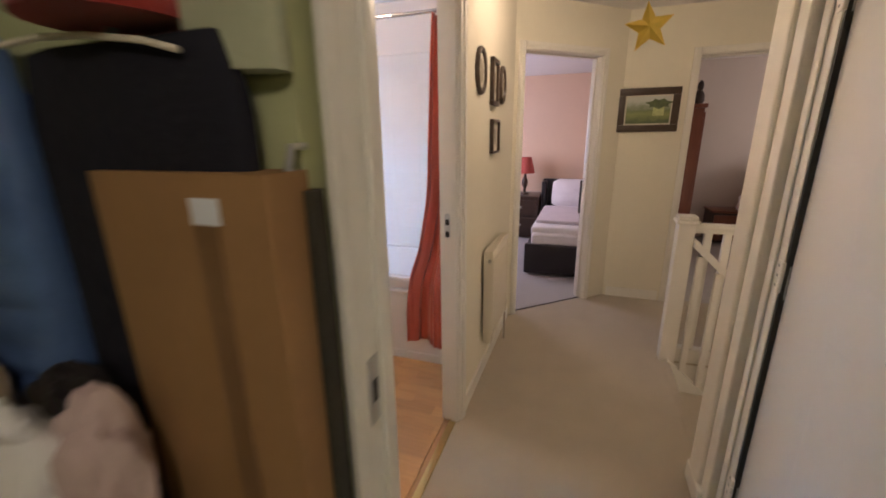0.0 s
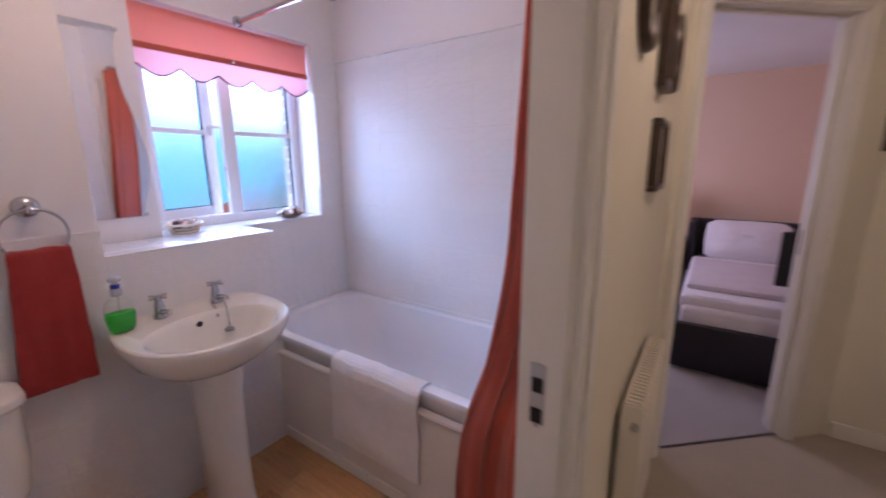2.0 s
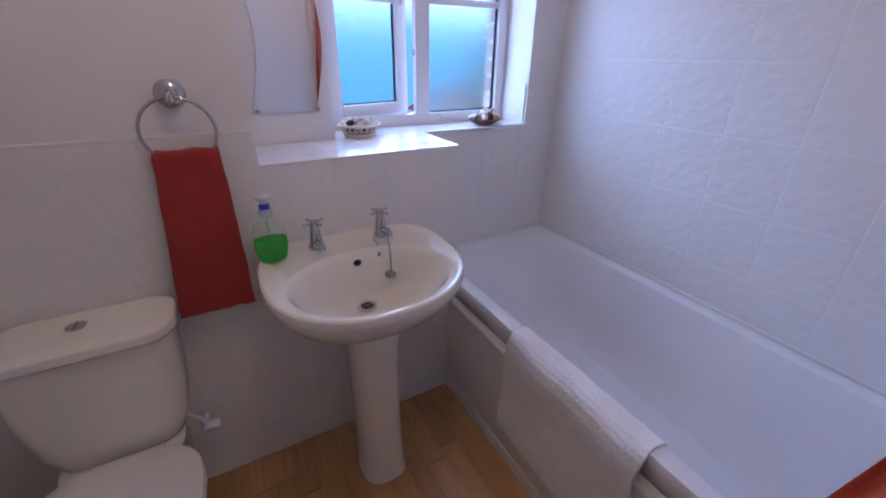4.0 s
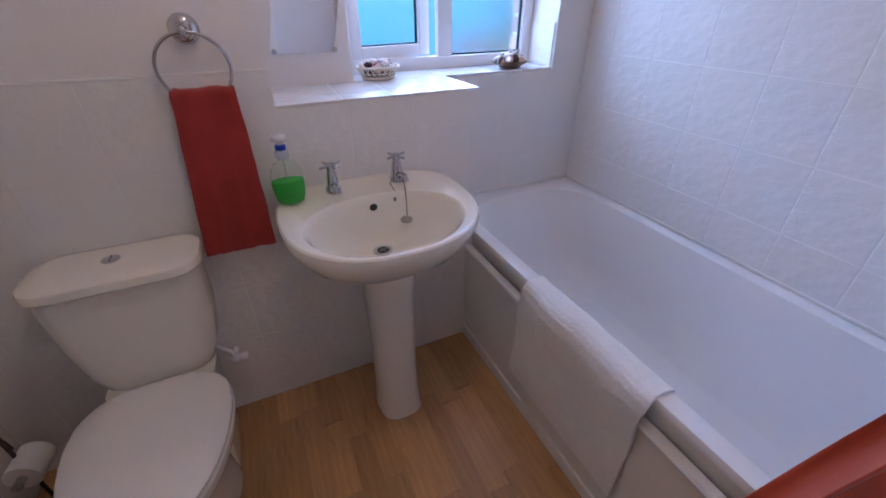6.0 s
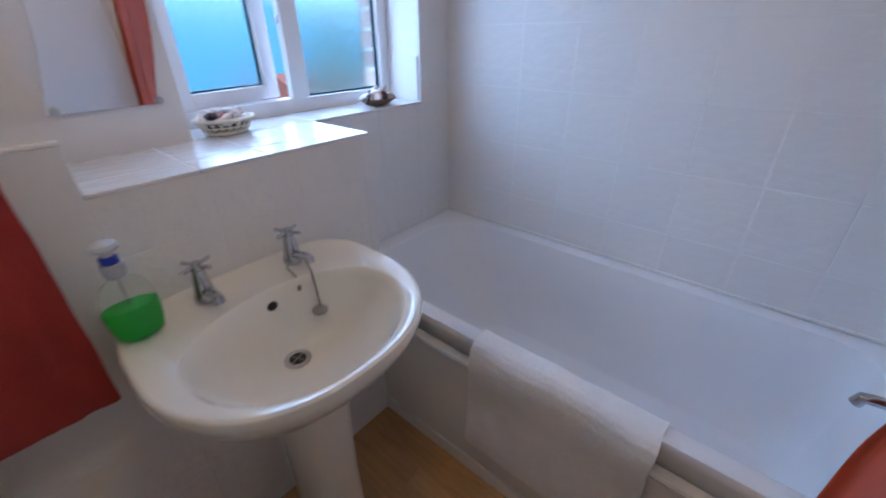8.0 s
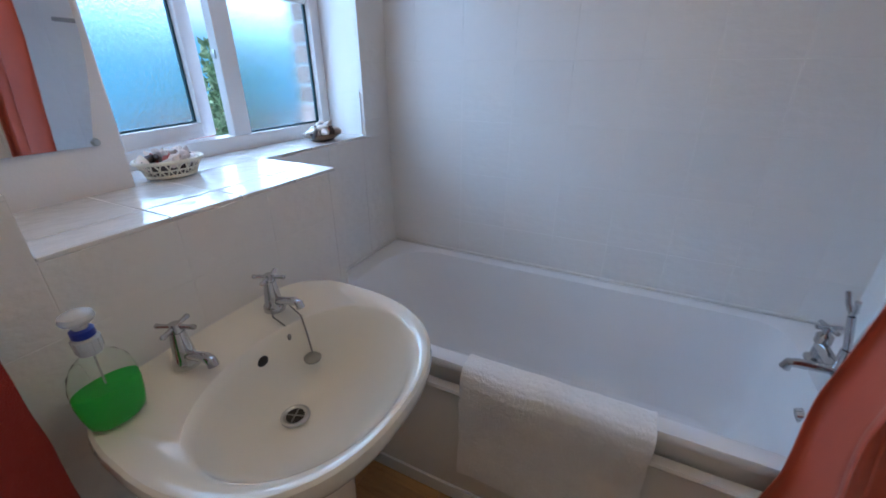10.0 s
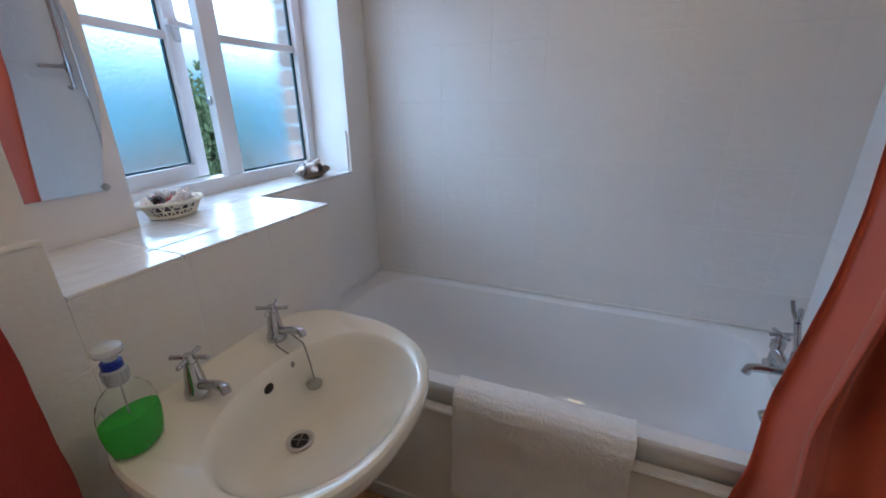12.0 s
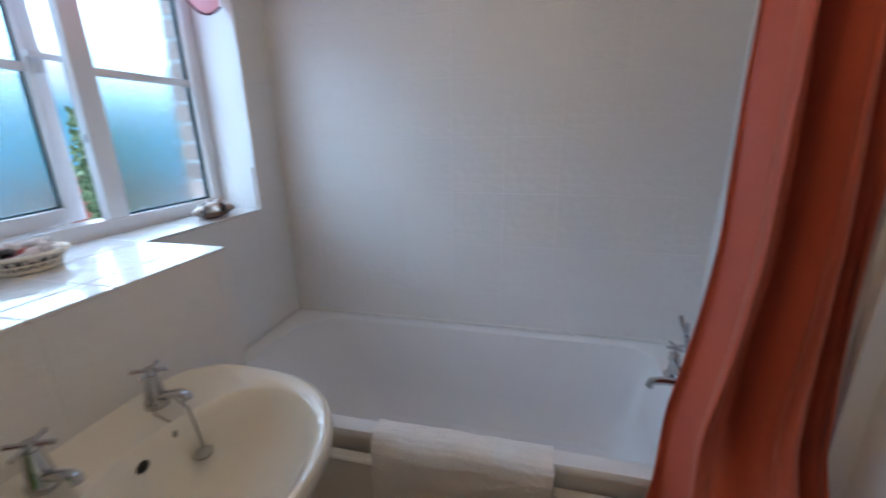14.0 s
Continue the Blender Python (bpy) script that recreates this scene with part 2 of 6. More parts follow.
def glass_material(name, rough, tint, bump=0.0, bump_scale=30.0):
    m = bpy.data.materials.new(name)
    m.use_nodes = True
    nt = m.node_tree
    b = nt.nodes["Principled BSDF"]
    b.inputs["Base Color"].default_value = (*tint, 1)
    b.inputs["Roughness"].default_value = rough
    b.inputs["Transmission Weight"].default_value = 1.0
    b.inputs["IOR"].default_value = 1.3
    if bump:
        tc = nt.nodes.new("ShaderNodeTexCoord")
        mp = nt.nodes.new("ShaderNodeMapping")
        mp.inputs["Scale"].default_value = (1, 1, 0.38)
        nt.links.new(tc.outputs["Object"], mp.inputs[0])
        v = nt.nodes.new("ShaderNodeTexNoise")
        v.inputs["Scale"].default_value = bump_scale
        v.inputs["Detail"].default_value = 3
        nt.links.new(mp.outputs[0], v.inputs["Vector"])
        bp = nt.nodes.new("ShaderNodeBump")
        bp.inputs["Strength"].default_value = bump
        bp.inputs["Distance"].default_value = 0.01
        nt.links.new(v.outputs["Fac"], bp.inputs["Height"])
        nt.links.new(bp.outputs[0], b.inputs["Normal"])
    return m


def translucent(m, share, color):
    """Thin cloth: part of the light goes through."""
    nt = m.node_tree
    b = nt.nodes["Principled BSDF"]
    t = nt.nodes.new("ShaderNodeBsdfTranslucent")
    t.inputs[0].default_value = (*color, 1)
    mx = nt.nodes.new("ShaderNodeMixShader")
    mx.inputs[0].default_value = share
    nt.links.new(b.outputs[0], mx.inputs[1])
    nt.links.new(t.outputs[0], mx.inputs[2])
    nt.links.new(mx.outputs[0], nt.nodes["Material Output"].inputs[0])


translucent(M_BLIND, 0.5, (0.95, 0.46, 0.40))
translucent(M_BLIND_PALE, 0.6, (1.0, 0.70, 0.74))
translucent(M_SOAP, 0.35, (0.12, 0.85, 0.14))
translucent(M_CURTAIN, 0.06, (0.75, 0.14, 0.06))


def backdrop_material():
    """Glowing sky and distance, haze and daylight put into the colour, paler upwards."""
    m = bpy.data.materials.new("glowing_haze")
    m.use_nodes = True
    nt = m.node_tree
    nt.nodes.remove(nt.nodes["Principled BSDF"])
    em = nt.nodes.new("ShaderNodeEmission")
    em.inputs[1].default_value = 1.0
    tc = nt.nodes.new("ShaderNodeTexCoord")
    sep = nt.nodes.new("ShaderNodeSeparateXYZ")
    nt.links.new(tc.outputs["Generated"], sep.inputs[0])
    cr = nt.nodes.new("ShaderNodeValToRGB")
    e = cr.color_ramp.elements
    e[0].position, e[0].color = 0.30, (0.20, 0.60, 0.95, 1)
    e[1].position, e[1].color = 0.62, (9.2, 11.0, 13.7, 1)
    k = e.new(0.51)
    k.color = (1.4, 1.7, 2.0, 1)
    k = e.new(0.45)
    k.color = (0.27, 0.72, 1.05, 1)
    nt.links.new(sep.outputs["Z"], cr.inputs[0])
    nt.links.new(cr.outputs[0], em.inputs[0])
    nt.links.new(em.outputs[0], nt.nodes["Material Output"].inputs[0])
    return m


M_BACKDROP = backdrop_material()
M_PAINTING = painting_material()
M_OBSCURE = glass_material("obscured_glass", 0.25, (0.74, 0.95, 1.0), 0.15, 260)
M_CLEAR = glass_material("clear_plastic", 0.05, (0.96, 0.99, 0.96))
M_CLEAR.node_tree.nodes["Principled BSDF"].inputs["IOR"].default_value = 1.04
M_CLEAR.node_tree.nodes["Principled BSDF"].inputs["Coat Weight"].default_value = 0.6
M_TILE.node_tree.nodes["Principled BSDF"].inputs["Specular IOR Level"].default_value = 0.22


# ---- building helpers ----
def box(bm, x0, x1, y0, y1, z0, z1, bevel=0.0, seg=2, m=None):
    g = bmesh.ops.create_cube(bm, size=1.0)["verts"]
    for v in g:
        v.co = Vector(((x0 + x1) / 2 + v.co.x * (x1 - x0), (y0 + y1) / 2 + v.co.y * (y1 - y0), (z0 + z1) / 2 + v.co.z * (z1 - z0)))
    if m:
        bmesh.ops.transform(bm, matrix=m, verts=g)
    if bevel:
        edges = list({e for v in g for e in v.link_edges})
        bmesh.ops.bevel(bm, geom=edges, offset=bevel, segments=seg, affect="EDGES", profile=0.6)
    return bm


def cyl(bm, a, b, r1, r2=None, seg=16, caps=True):
    a, b = Vector(a), Vector(b)
    d = b - a
    m = Matrix.Translation((a + b) / 2) @ d.to_track_quat("Z", "Y").to_matrix().to_4x4()
    bmesh.ops.create_cone(bm, cap_ends=caps, segments=seg, radius1=r1, radius2=r1 if r2 is None else r2, depth=d.length, matrix=m)
    return bm


def ball(bm, c, r, sx=1, sy=1, sz=1, u=16, v=10):
    bmesh.ops.create_uvsphere(bm, u_segments=u, v_segments=v, radius=r, matrix=Matrix.Translation(c) @ Matrix.Diagonal((sx, sy, sz, 1)))
    return bm


def tube(bm, pts, r, seg=8, closed=False):
    """A bent round bar through the points."""
    pts = [Vector(p) for p in pts]
    rings = []
    n = len(pts)
    for i, p in enumerate(pts):
        a = pts[i - 1] if (i or closed) else p
        b = pts[(i + 1) % n] if (i < n - 1 or closed) else p
        q = (b - a).to_track_quat("Z", "Y").to_matrix()
        rings.append([bm.verts.new(p + q @ Vector((r * math.cos(2 * math.pi * k / seg), r * math.sin(2 * math.pi * k / seg), 0))) for k in range(seg)])
    for i in range(n if closed else n - 1):
        A, B = rings[i], rings[(i + 1) % n]
        for k in range(seg):
            bm.faces.new((A[k], A[(k + 1) % seg], B[(k + 1) % seg], B[k]))
    if not closed:
        bm.faces.new(rings[0][::-1])
        bm.faces.new(rings[-1])
    return bm


def loft(bm, rings, cap0=True, cap1=True):
    """Skin over rings of points of equal count."""
    R = [[bm.verts.new(p) for p in ring] for ring in rings]
    n = len(R[0])
    for A, B in zip(R, R[1:]):
        for k in range(n):
            bm.faces.new((A[k], A[(k + 1) % n], B[(k + 1) % n], B[k]))
    if cap0:
        bm.faces.new(R[0][::-1])
    if cap1:
        bm.faces.new(R[-1])
    return bm


def prism(bm, pts, z0, z1):
    """An upright prism over a plan outline."""
    return loft(bm, [[(x, y, z0) for x, y in pts], [(x, y, z1) for x, y in pts]])


def lathe(bm, prof, centre=(0, 0, 0), seg=24, sx=1.0, sy=1.0):
    rings = [[(centre[0] + sx * r * math.cos(2 * math.pi * k / seg), centre[1] + sy * r * math.sin(2 * math.pi * k / seg), centre[2] + z)
              for k in range(seg)] for r, z in prof]
    return loft(bm, rings)


def mesh_of(name, bm, mat, smooth=True):
    bmesh.ops.recalc_face_normals(bm, faces=bm.faces[:])
    me = bpy.data.meshes.new(name)
    bm.to_mesh(me)
    bm.free()
    me.materials.append(mat)
    if smooth:
        me.shade_smooth()
        me.set_sharp_from_angle(angle=radians(38))
    return me


def thing(name, label, category, group="", kind="", at=(0, 0, 0)):
    ob = new(name)
    ob.empty_display_size = 0.05
    ob.location = at
    return tagged(ob, label, category, group, kind)


def part(name, bm, mat, parent, label="", smooth=True):
    ob = new(name, mesh_of(name, bm, mat, smooth))
    if parent is not None:
        ob.parent = parent
        up, p = Vector((0, 0, 0)), parent
        while p is not None:
            up += p.location
            p = p.parent
        for v in ob.data.vertices:
            v.co -= up
    return tagged(ob, label) if label else ob


def solid(name, bm, mat, label, category, group="", kind="", smooth=True):
    """A thing that is one mesh."""
    return tagged(new(name, mesh_of(name, bm, mat, smooth)), label, category, group, kind)


def struct(name, bm, mat, label, category="wall"):
    return solid(name, bm, mat, label, category, kind="structure", smooth=False)


def B(*a, **k):
    return box(bmesh.new(), *a, **k)


def shared(name, me, parent, at, rot=None):
    ob = new(name, me)
    ob.parent = parent
    ob.location = at
    if rot:
        ob.rotation_euler = rot
    return ob

# ---- large structure ----
H = 2.33            # ceiling height
XH, XB, XD = -0.08, -0.20, -0.152   # landing face and bathroom face of the partition
YB = 3.098          # bathroom back wall, behind the tiles
XL, XN, XW = -1.66, -1.935, -2.10   # boxed wall, niche wall, window frame
Y0, Y1 = 1.188, 1.885   # bathroom doorway


def wall(name, mat, label, *boxes):
    bm = bmesh.new()
    for b in boxes:
        box(bm, *b)
    return struct(name, bm, mat, label)


wall("floor", M_GROUT, "plain floor slab under the house", (-2.3, 1.03, -2.2, 3.0, -0.2, -0.012), (-2.3, 6.0, 3.0, 7.3, -0.2, -0.012), (1.03, 6.0, -2.2, 1.72, -0.2, -0.012))
carpet = bmesh.new()
box(carpet, -0.12, 1.03, 0.66, 2.87, -0.012, 0.0)
prism(carpet, [(XH, 2.87), (3.2, 2.87), (3.2, 3.98), (0.70, 3.98), (-0.115, 3.24)], -0.0121, 0.0)
struct("floor_landing", carpet, M_CARPET, "beige cut-pile carpet on the landing", "carpet")
struct("floor_bedroom", prism(bmesh.new(), [(-2.2, 3.3), (-0.115, 3.24), (0.70, 3.98), (1.1, 3.99), (1.1, 7.2), (-2.2, 7.2)], -0.0119, -0.001), M_CARPET_GREY, "pale grey carpet in the small bedroom", "carpet")
struct("floor_far_bedroom", B(1.1, 5.6, 3.98, 7.2, -0.012, -0.002), M_CARPET_GREY, "grey carpet in the far bedroom", "carpet")
struct("floor_box_room", B(-2.2, 2.2, -2.1, 0.66, -0.012, -0.001), M_CARPET_GREY, "grey carpet in the cluttered box room", "carpet")

# walls between the landing and the bathroom
wall("wall_partition", M_CREAM, "cream painted landing wall beside the bathroom", (-0.12, XH, 0.66, Y0 - 0.03, 0, H), (-0.12, XH, Y1 + 0.03, 3.26, 0, H), (-0.12, XH, Y0 - 0.03, Y1 + 0.03, 2.02, H))
wall("wall_bathroom_east", M_WHITEWALL, "white painted bathroom wall by the door", (XD, -0.1201, 0.80, Y0 - 0.03, 0, H), (XD, -0.1201, Y1 + 0.03, 2.375, 0, H), (XB, -0.1201, 2.375, YB, 0, H), (XD, -0.1201, Y0 - 0.03, Y1 + 0.03, 2.02, H))
wall("wall_bathroom_north", M_WHITEWALL, "white painted wall above the bath", (-2.25, -0.121, YB, YB + 0.1, 0, H))
wall("wall_bathroom_south", M_WHITEWALL, "white painted wall beside the toilet", (-2.25, -0.121, 0.74, 0.80, 0, H))
wall("wall_bathroom_west", M_WHITEWALL, "white painted wall with the towel ring", (-2.25, XL, 0.80, 1.757, 0, H), (-2.25, XL, 1.757, 2.40, 0, 1.075))
wall("wall_window", M_WHITEWALL, "white painted wall with the mirror and deep window recess",
     (-2.25, XN, 1.757, 2.045, 1.075, H), (-2.25, XN, 2.911, YB, 0, H), (-2.25, XN, 2.045, 2.911, 2.06, H), (-2.25, XN, 2.40, 2.911, 0, 1.075))
wall("ceiling", M_CEIL, "white textured ceiling over bathroom and landing", (-2.25, 3.2, -2.1, 4.03, H, H + 0.12))
wall("ceiling_bedroom", M_CEIL, "white ceiling in the small bedroom", (-2.25, 1.15, 4.03, 7.2, 2.22, 2.33), (-2.25, -0.1, 3.3, 4.03, 2.22, 2.33))
wall("ceiling_far_bedroom", M_CEIL, "white ceiling in the far bedroom", (1.15, 5.6, 4.03, 7.2, 2.33, 2.45))

# diagonal wall with the bedroom doorway
P0, P1 = Vector((XH, 3.225, 0)), Vector((0.675, 3.93, 0))
ALONG = (P1 - P0).normalized()
OUT = Vector((-ALONG.y, ALONG.x, 0))
DIAG = Matrix.Translation(P0) @ Matrix(((ALONG.x, OUT.x, 0, 0), (ALONG.y, OUT.y, 0, 0), (0, 0, 1, 0), (0, 0, 0, 1)))
LD = (P1 - P0).length
D0, D1 = 0.085, 0.79
bm = bmesh.new()
box(bm, -0.02, D0 - 0.03, 0, 0.1, 0, H, m=DIAG)
box(bm, D1 + 0.03, LD, 0, 0.1, 0, H, m=DIAG)
box(bm, D0 - 0.03, D1 + 0.03, 0, 0.1, 2.02, H, m=DIAG)
struct("wall_diagonal", bm, M_CREAM, "cream painted angled wall around the bedroom door")
wall("wall_landing_north", M_CREAM, "cream painted wall with the landscape picture", (0.66, 1.16, 3.932, 4.03, 0, H), (1.16, 1.96, 3.932, 4.03, 2.02, H), (1.96, 2.0, 3.932, 4.03, 0, H), (2.0, 2.8, 3.932, 4.03, 2.02, H), (2.8, 3.2, 3.932, 4.03, 0, H))
wall("wall_landing_east", M_CREAM, "cream painted wall with the cupboard door", (1.0, 1.1, 0.66, 0.85, 0, H), (1.0, 1.1, 1.588, 1.80, 0, H), (1.0, 1.1, 0.85, 1.588, 2.0, H))
wall("wall_stair_south", M_CREAM, "cream painted wall beside the stairs", (1.1001, 3.2, 1.69, 1.79, -2.4, H))
wall("wall_stair_east", M_CREAM, "cream painted wall at the foot of the stairs", (3.2, 3.3, 1.69, 4.03, -2.4, H))
wall("wall_stair_north", M_CREAM, "cream painted wall under the balustrade", (1.03, 3.2, 2.90, 3.0, -2.4, -0.03))
wall("wall_stair_west", M_CREAM, "cream painted wall below the landing edge", (0.93, 1.0299, 1.72, 2.90, -2.4, -0.2001))
wall("floor_lower_hall", M_CARPET, "carpeted lower hall floor at the foot of the stairs", (0.9, 3.3, 1.6, 3.0, -2.5, -2.4))
wall("wall_box_room_north", M_GREEN, "pale green box room wall behind the coats", (-2.2, 0.10, 0.655, 0.737, 0, H))
wall("wall_box_room_west", M_GREEN, "pale green box room wall", (-2.3, -2.2, -2.1, 0.66, 0, H))
wall("wall_box_room_south", M_GREEN, "pale green box room wall", (-2.3, 2.3, -2.2, -2.1, 0, H))
wall("wall_box_room_east", M_GREEN, "pale green box room wall", (2.2, 2.3, -2.1, 1.69, 0, H))
wall("wall_box_room_door", M_CREAM, "cream painted wall around the box room door", (0.10, 0.94, 0.70, 0.787, 2.02, H), (0.94, 1.0, 0.70, 0.787, 0, H), (1.1, 2.2, 0.70, 0.787, 0, H), (XH, 0.10, 0.738, 0.787, 0, H))
wall("wall_bedroom_north", M_PINK, "peach painted bedroom wall behind the bed", (-2.2, 1.1, 6.32, 6.42, 0, 2.33))
wall("wall_bedroom_west", M_PINK, "peach painted bedroom wall", (-2.3, -2.2, 3.1, 6.4, 0, 2.33))
wall("wall_bedroom_divider", M_PINK, "peach painted wall between the two bedrooms", (1.05, 1.1, 4.03, 6.32, 0, 2.33))
wall("wall_bedroom_south", M_PINK, "peach painted bedroom wall", (-2.2, -0.16, 3.2, 3.27, 0, 2.33))
wall("wall_far_bedroom_west", M_BEIGEWALL, "warm grey painted bedroom wall", (1.1001, 1.16, 4.03, 6.9, 0, 2.33))
wall("wall_far_bedroom_north", M_BEIGEWALL, "warm grey painted wall behind the far bed", (1.1, 5.6, 6.62, 6.72, 0, 2.33))
wall("wall_far_bedroom_east", M_BEIGEWALL, "warm grey painted bedroom wall", (5.5, 5.6, 4.03, 6.7, 0, 2.33))
wall("wall_far_bedroom_south", M_BEIGEWALL, "warm grey painted bedroom wall", (3.2, 5.6, 3.96, 4.03, 0, 2.33))


# skirting boards
def skirting(*runs):
    bm = bmesh.new()
    for x0, x1, y0, y1 in runs:
        box(bm, x0, x1, y0, y1, 0, 0.085, 0.004)
    return struct("baseboard", bm, M_GLOSS, "white gloss skirting board along the landing walls", "skirting")


skirting((XH, XH + 0.014, 0.80, 1.135), (XH, XH + 0.014, 1.945, 3.19), (0.70, 1.12, 3.918, 3.932))


# ---- door frames and doors ----
def architrave(bm, w0, w1, top, face, width=0.068, m=None, base=0.0):
    """Moulded trim round an opening, in the opening's own plane: u along, v out of the wall."""
    for (a, b, z0, z1) in ((w0 - width, w0, base, top + width), (w1, w1 + width, base, top + width), (w0, w1, top, top + width)):
        box(bm, a, b, -face - 0.016, -face, z0, z1, 0.005, m=m)
        if b - a > 0.3:
            box(bm, a, b, -face - 0.023, -face - 0.0161, z0 + width * 0.35, z1 - 0.010, 0.003, m=m)
    box(bm, w0 - width + 0.010, w0 - width * 0.35, -face - 0.023, -face - 0.0161, base, top + width - 0.010, 0.003, m=m)
    box(bm, w1 + width * 0.35, w1 + width - 0.010, -face - 0.023, -face - 0.0161, base, top + width - 0.010, 0.003, m=m)


def door_frame(name, m, w0, w1, depth, top, label, near=True, far=True, stop=0.5, width=0.068):
    """Frame along u from w0 to w1 in a wall of that depth (v)."""
    root = thing(name, label, "door frame", kind="structure")
    lining = bmesh.new()
    for a, b, z0, z1 in ((w0 - 0.029, w0, 0, top + 0.029), (w1, w1 + 0.029, 0, top + 0.029), (w0, w1, top, top + 0.029)):
        box(lining, a, b, -0.001, depth + 0.001, z0, z1, 0.002, m=m)
    part("door_lining", lining, M_GLOSS, root)
    stops = bmesh.new()
    s0, s1 = depth * stop, depth * stop + 0.03
    for a, b, z0, z1 in ((w0, w0 + 0.012, 0, top), (w1 - 0.012, w1, 0, top), (w0 + 0.012, w1 - 0.012, top - 0.012, top)):
        box(stops, a, b, s0, s1, z0, z1, 0.003, m=m)
    part("door_stop", stops, M_GLOSS, root)
    if near:
        t = bmesh.new()
        architrave(t, w0 - 0.006, w1 + 0.006, top + 0.006, 0.0, width, m=m)
        part("architrave", t, M_GLOSS, root)
    if far:
        t = bmesh.new()
        architrave(t, w0 - 0.006, w1 + 0.006, top + 0.006, 0.0, m=m @ Matrix.Translation((0, depth, 0)) @ Matrix.Diagonal((1, -1, 1, 1)))
        part("architrave", t, M_GLOSS, root)
    return root


# u along y (increasing), v into the bathroom (-x): columns of the frame for the bathroom doorway
M_BATHDOOR = Matrix(((0, -1, 0, XH), (1, 0, 0, 0), (0, 0, 1, 0), (0, 0, 0, 1)))
f = door_frame("door_frame_bathroom", M_BATHDOOR, Y0, Y1, 0.072, 1.99, "white gloss frame of the bathroom doorway", stop=0.05)
bm = B(-0.142, -0.116, Y1 - 0.003, Y1 + 0.0005, 0.975, 1.082, 0.001)
sp = part("strike_plate", bm, M_STEEL, f, "small steel strike plate")
for z in (0.99, 1.045):
    part("slot", B(-0.138, -0.120, Y1 - 0.0042, Y1 - 0.0031, z - 0.012, z + 0.014), M_DRAINDARK, sp, "dark slot")
for z in (0.972, 1.083):
    part("screw", ball(bmesh.new(), (-0.129, Y1 - 0.003, z), 0.004, 1, 0.3, 1, 10, 6), M_STEEL, sp)
part("threshold_strip", B(-0.125, -0.090, Y0, Y1, -0.001, 0.006, 0.002), M_BRASS, f, "brass threshold strip between carpet and laminate")

f = door_frame("door_frame_bedroom", DIAG, D0, D1, 0.10, 1.99, "white gloss frame of the small bedroom doorway", width=0.050)
part("strike_plate", B(D1 - 0.003, D1 + 0.0005, 0.062, 0.094, 0.95, 1.07, 0.001, m=DIAG), M_DRAINDARK, f, "dark strike plate")
part("threshold_strip", B(D0 + 0.001, D1 - 0.001, 0.034, 0.046, -0.001, 0.004, 0.0015, m=DIAG), M_IRON, f, "dark metal carpet strip")
f = door_frame("door_frame_far_bedroom", Matrix.Translation((0, 3.932, 0)), 1.19, 1.93, 0.098, 1.98, "white gloss frame of the far bedroom doorway", width=0.046)
f = door_frame("door_frame_box_room", Matrix(((1, 0, 0, 0), (0, -1, 0, 0.787), (0, 0, 1, 0), (0, 0, 0, 1))), 0.135, 0.91, 0.087, 1.99, "white gloss frame of the box room doorway", near=True, far=False, stop=0.15)
part("architrave", B(0.1195, 0.1349, 0.672, 0.6995, 0, 2.03, 0.004), M_GLOSS, f)
sp = part("strike_plate", B(0.134, 0.138, 0.712, 0.742, 0.96, 1.08, 0.001), M_STEEL, f, "small steel strike plate")
part("slot", B(0.1381, 0.1392, 0.720, 0.734, 1.0, 1.04), M_DRAINDARK, sp, "dark slot")


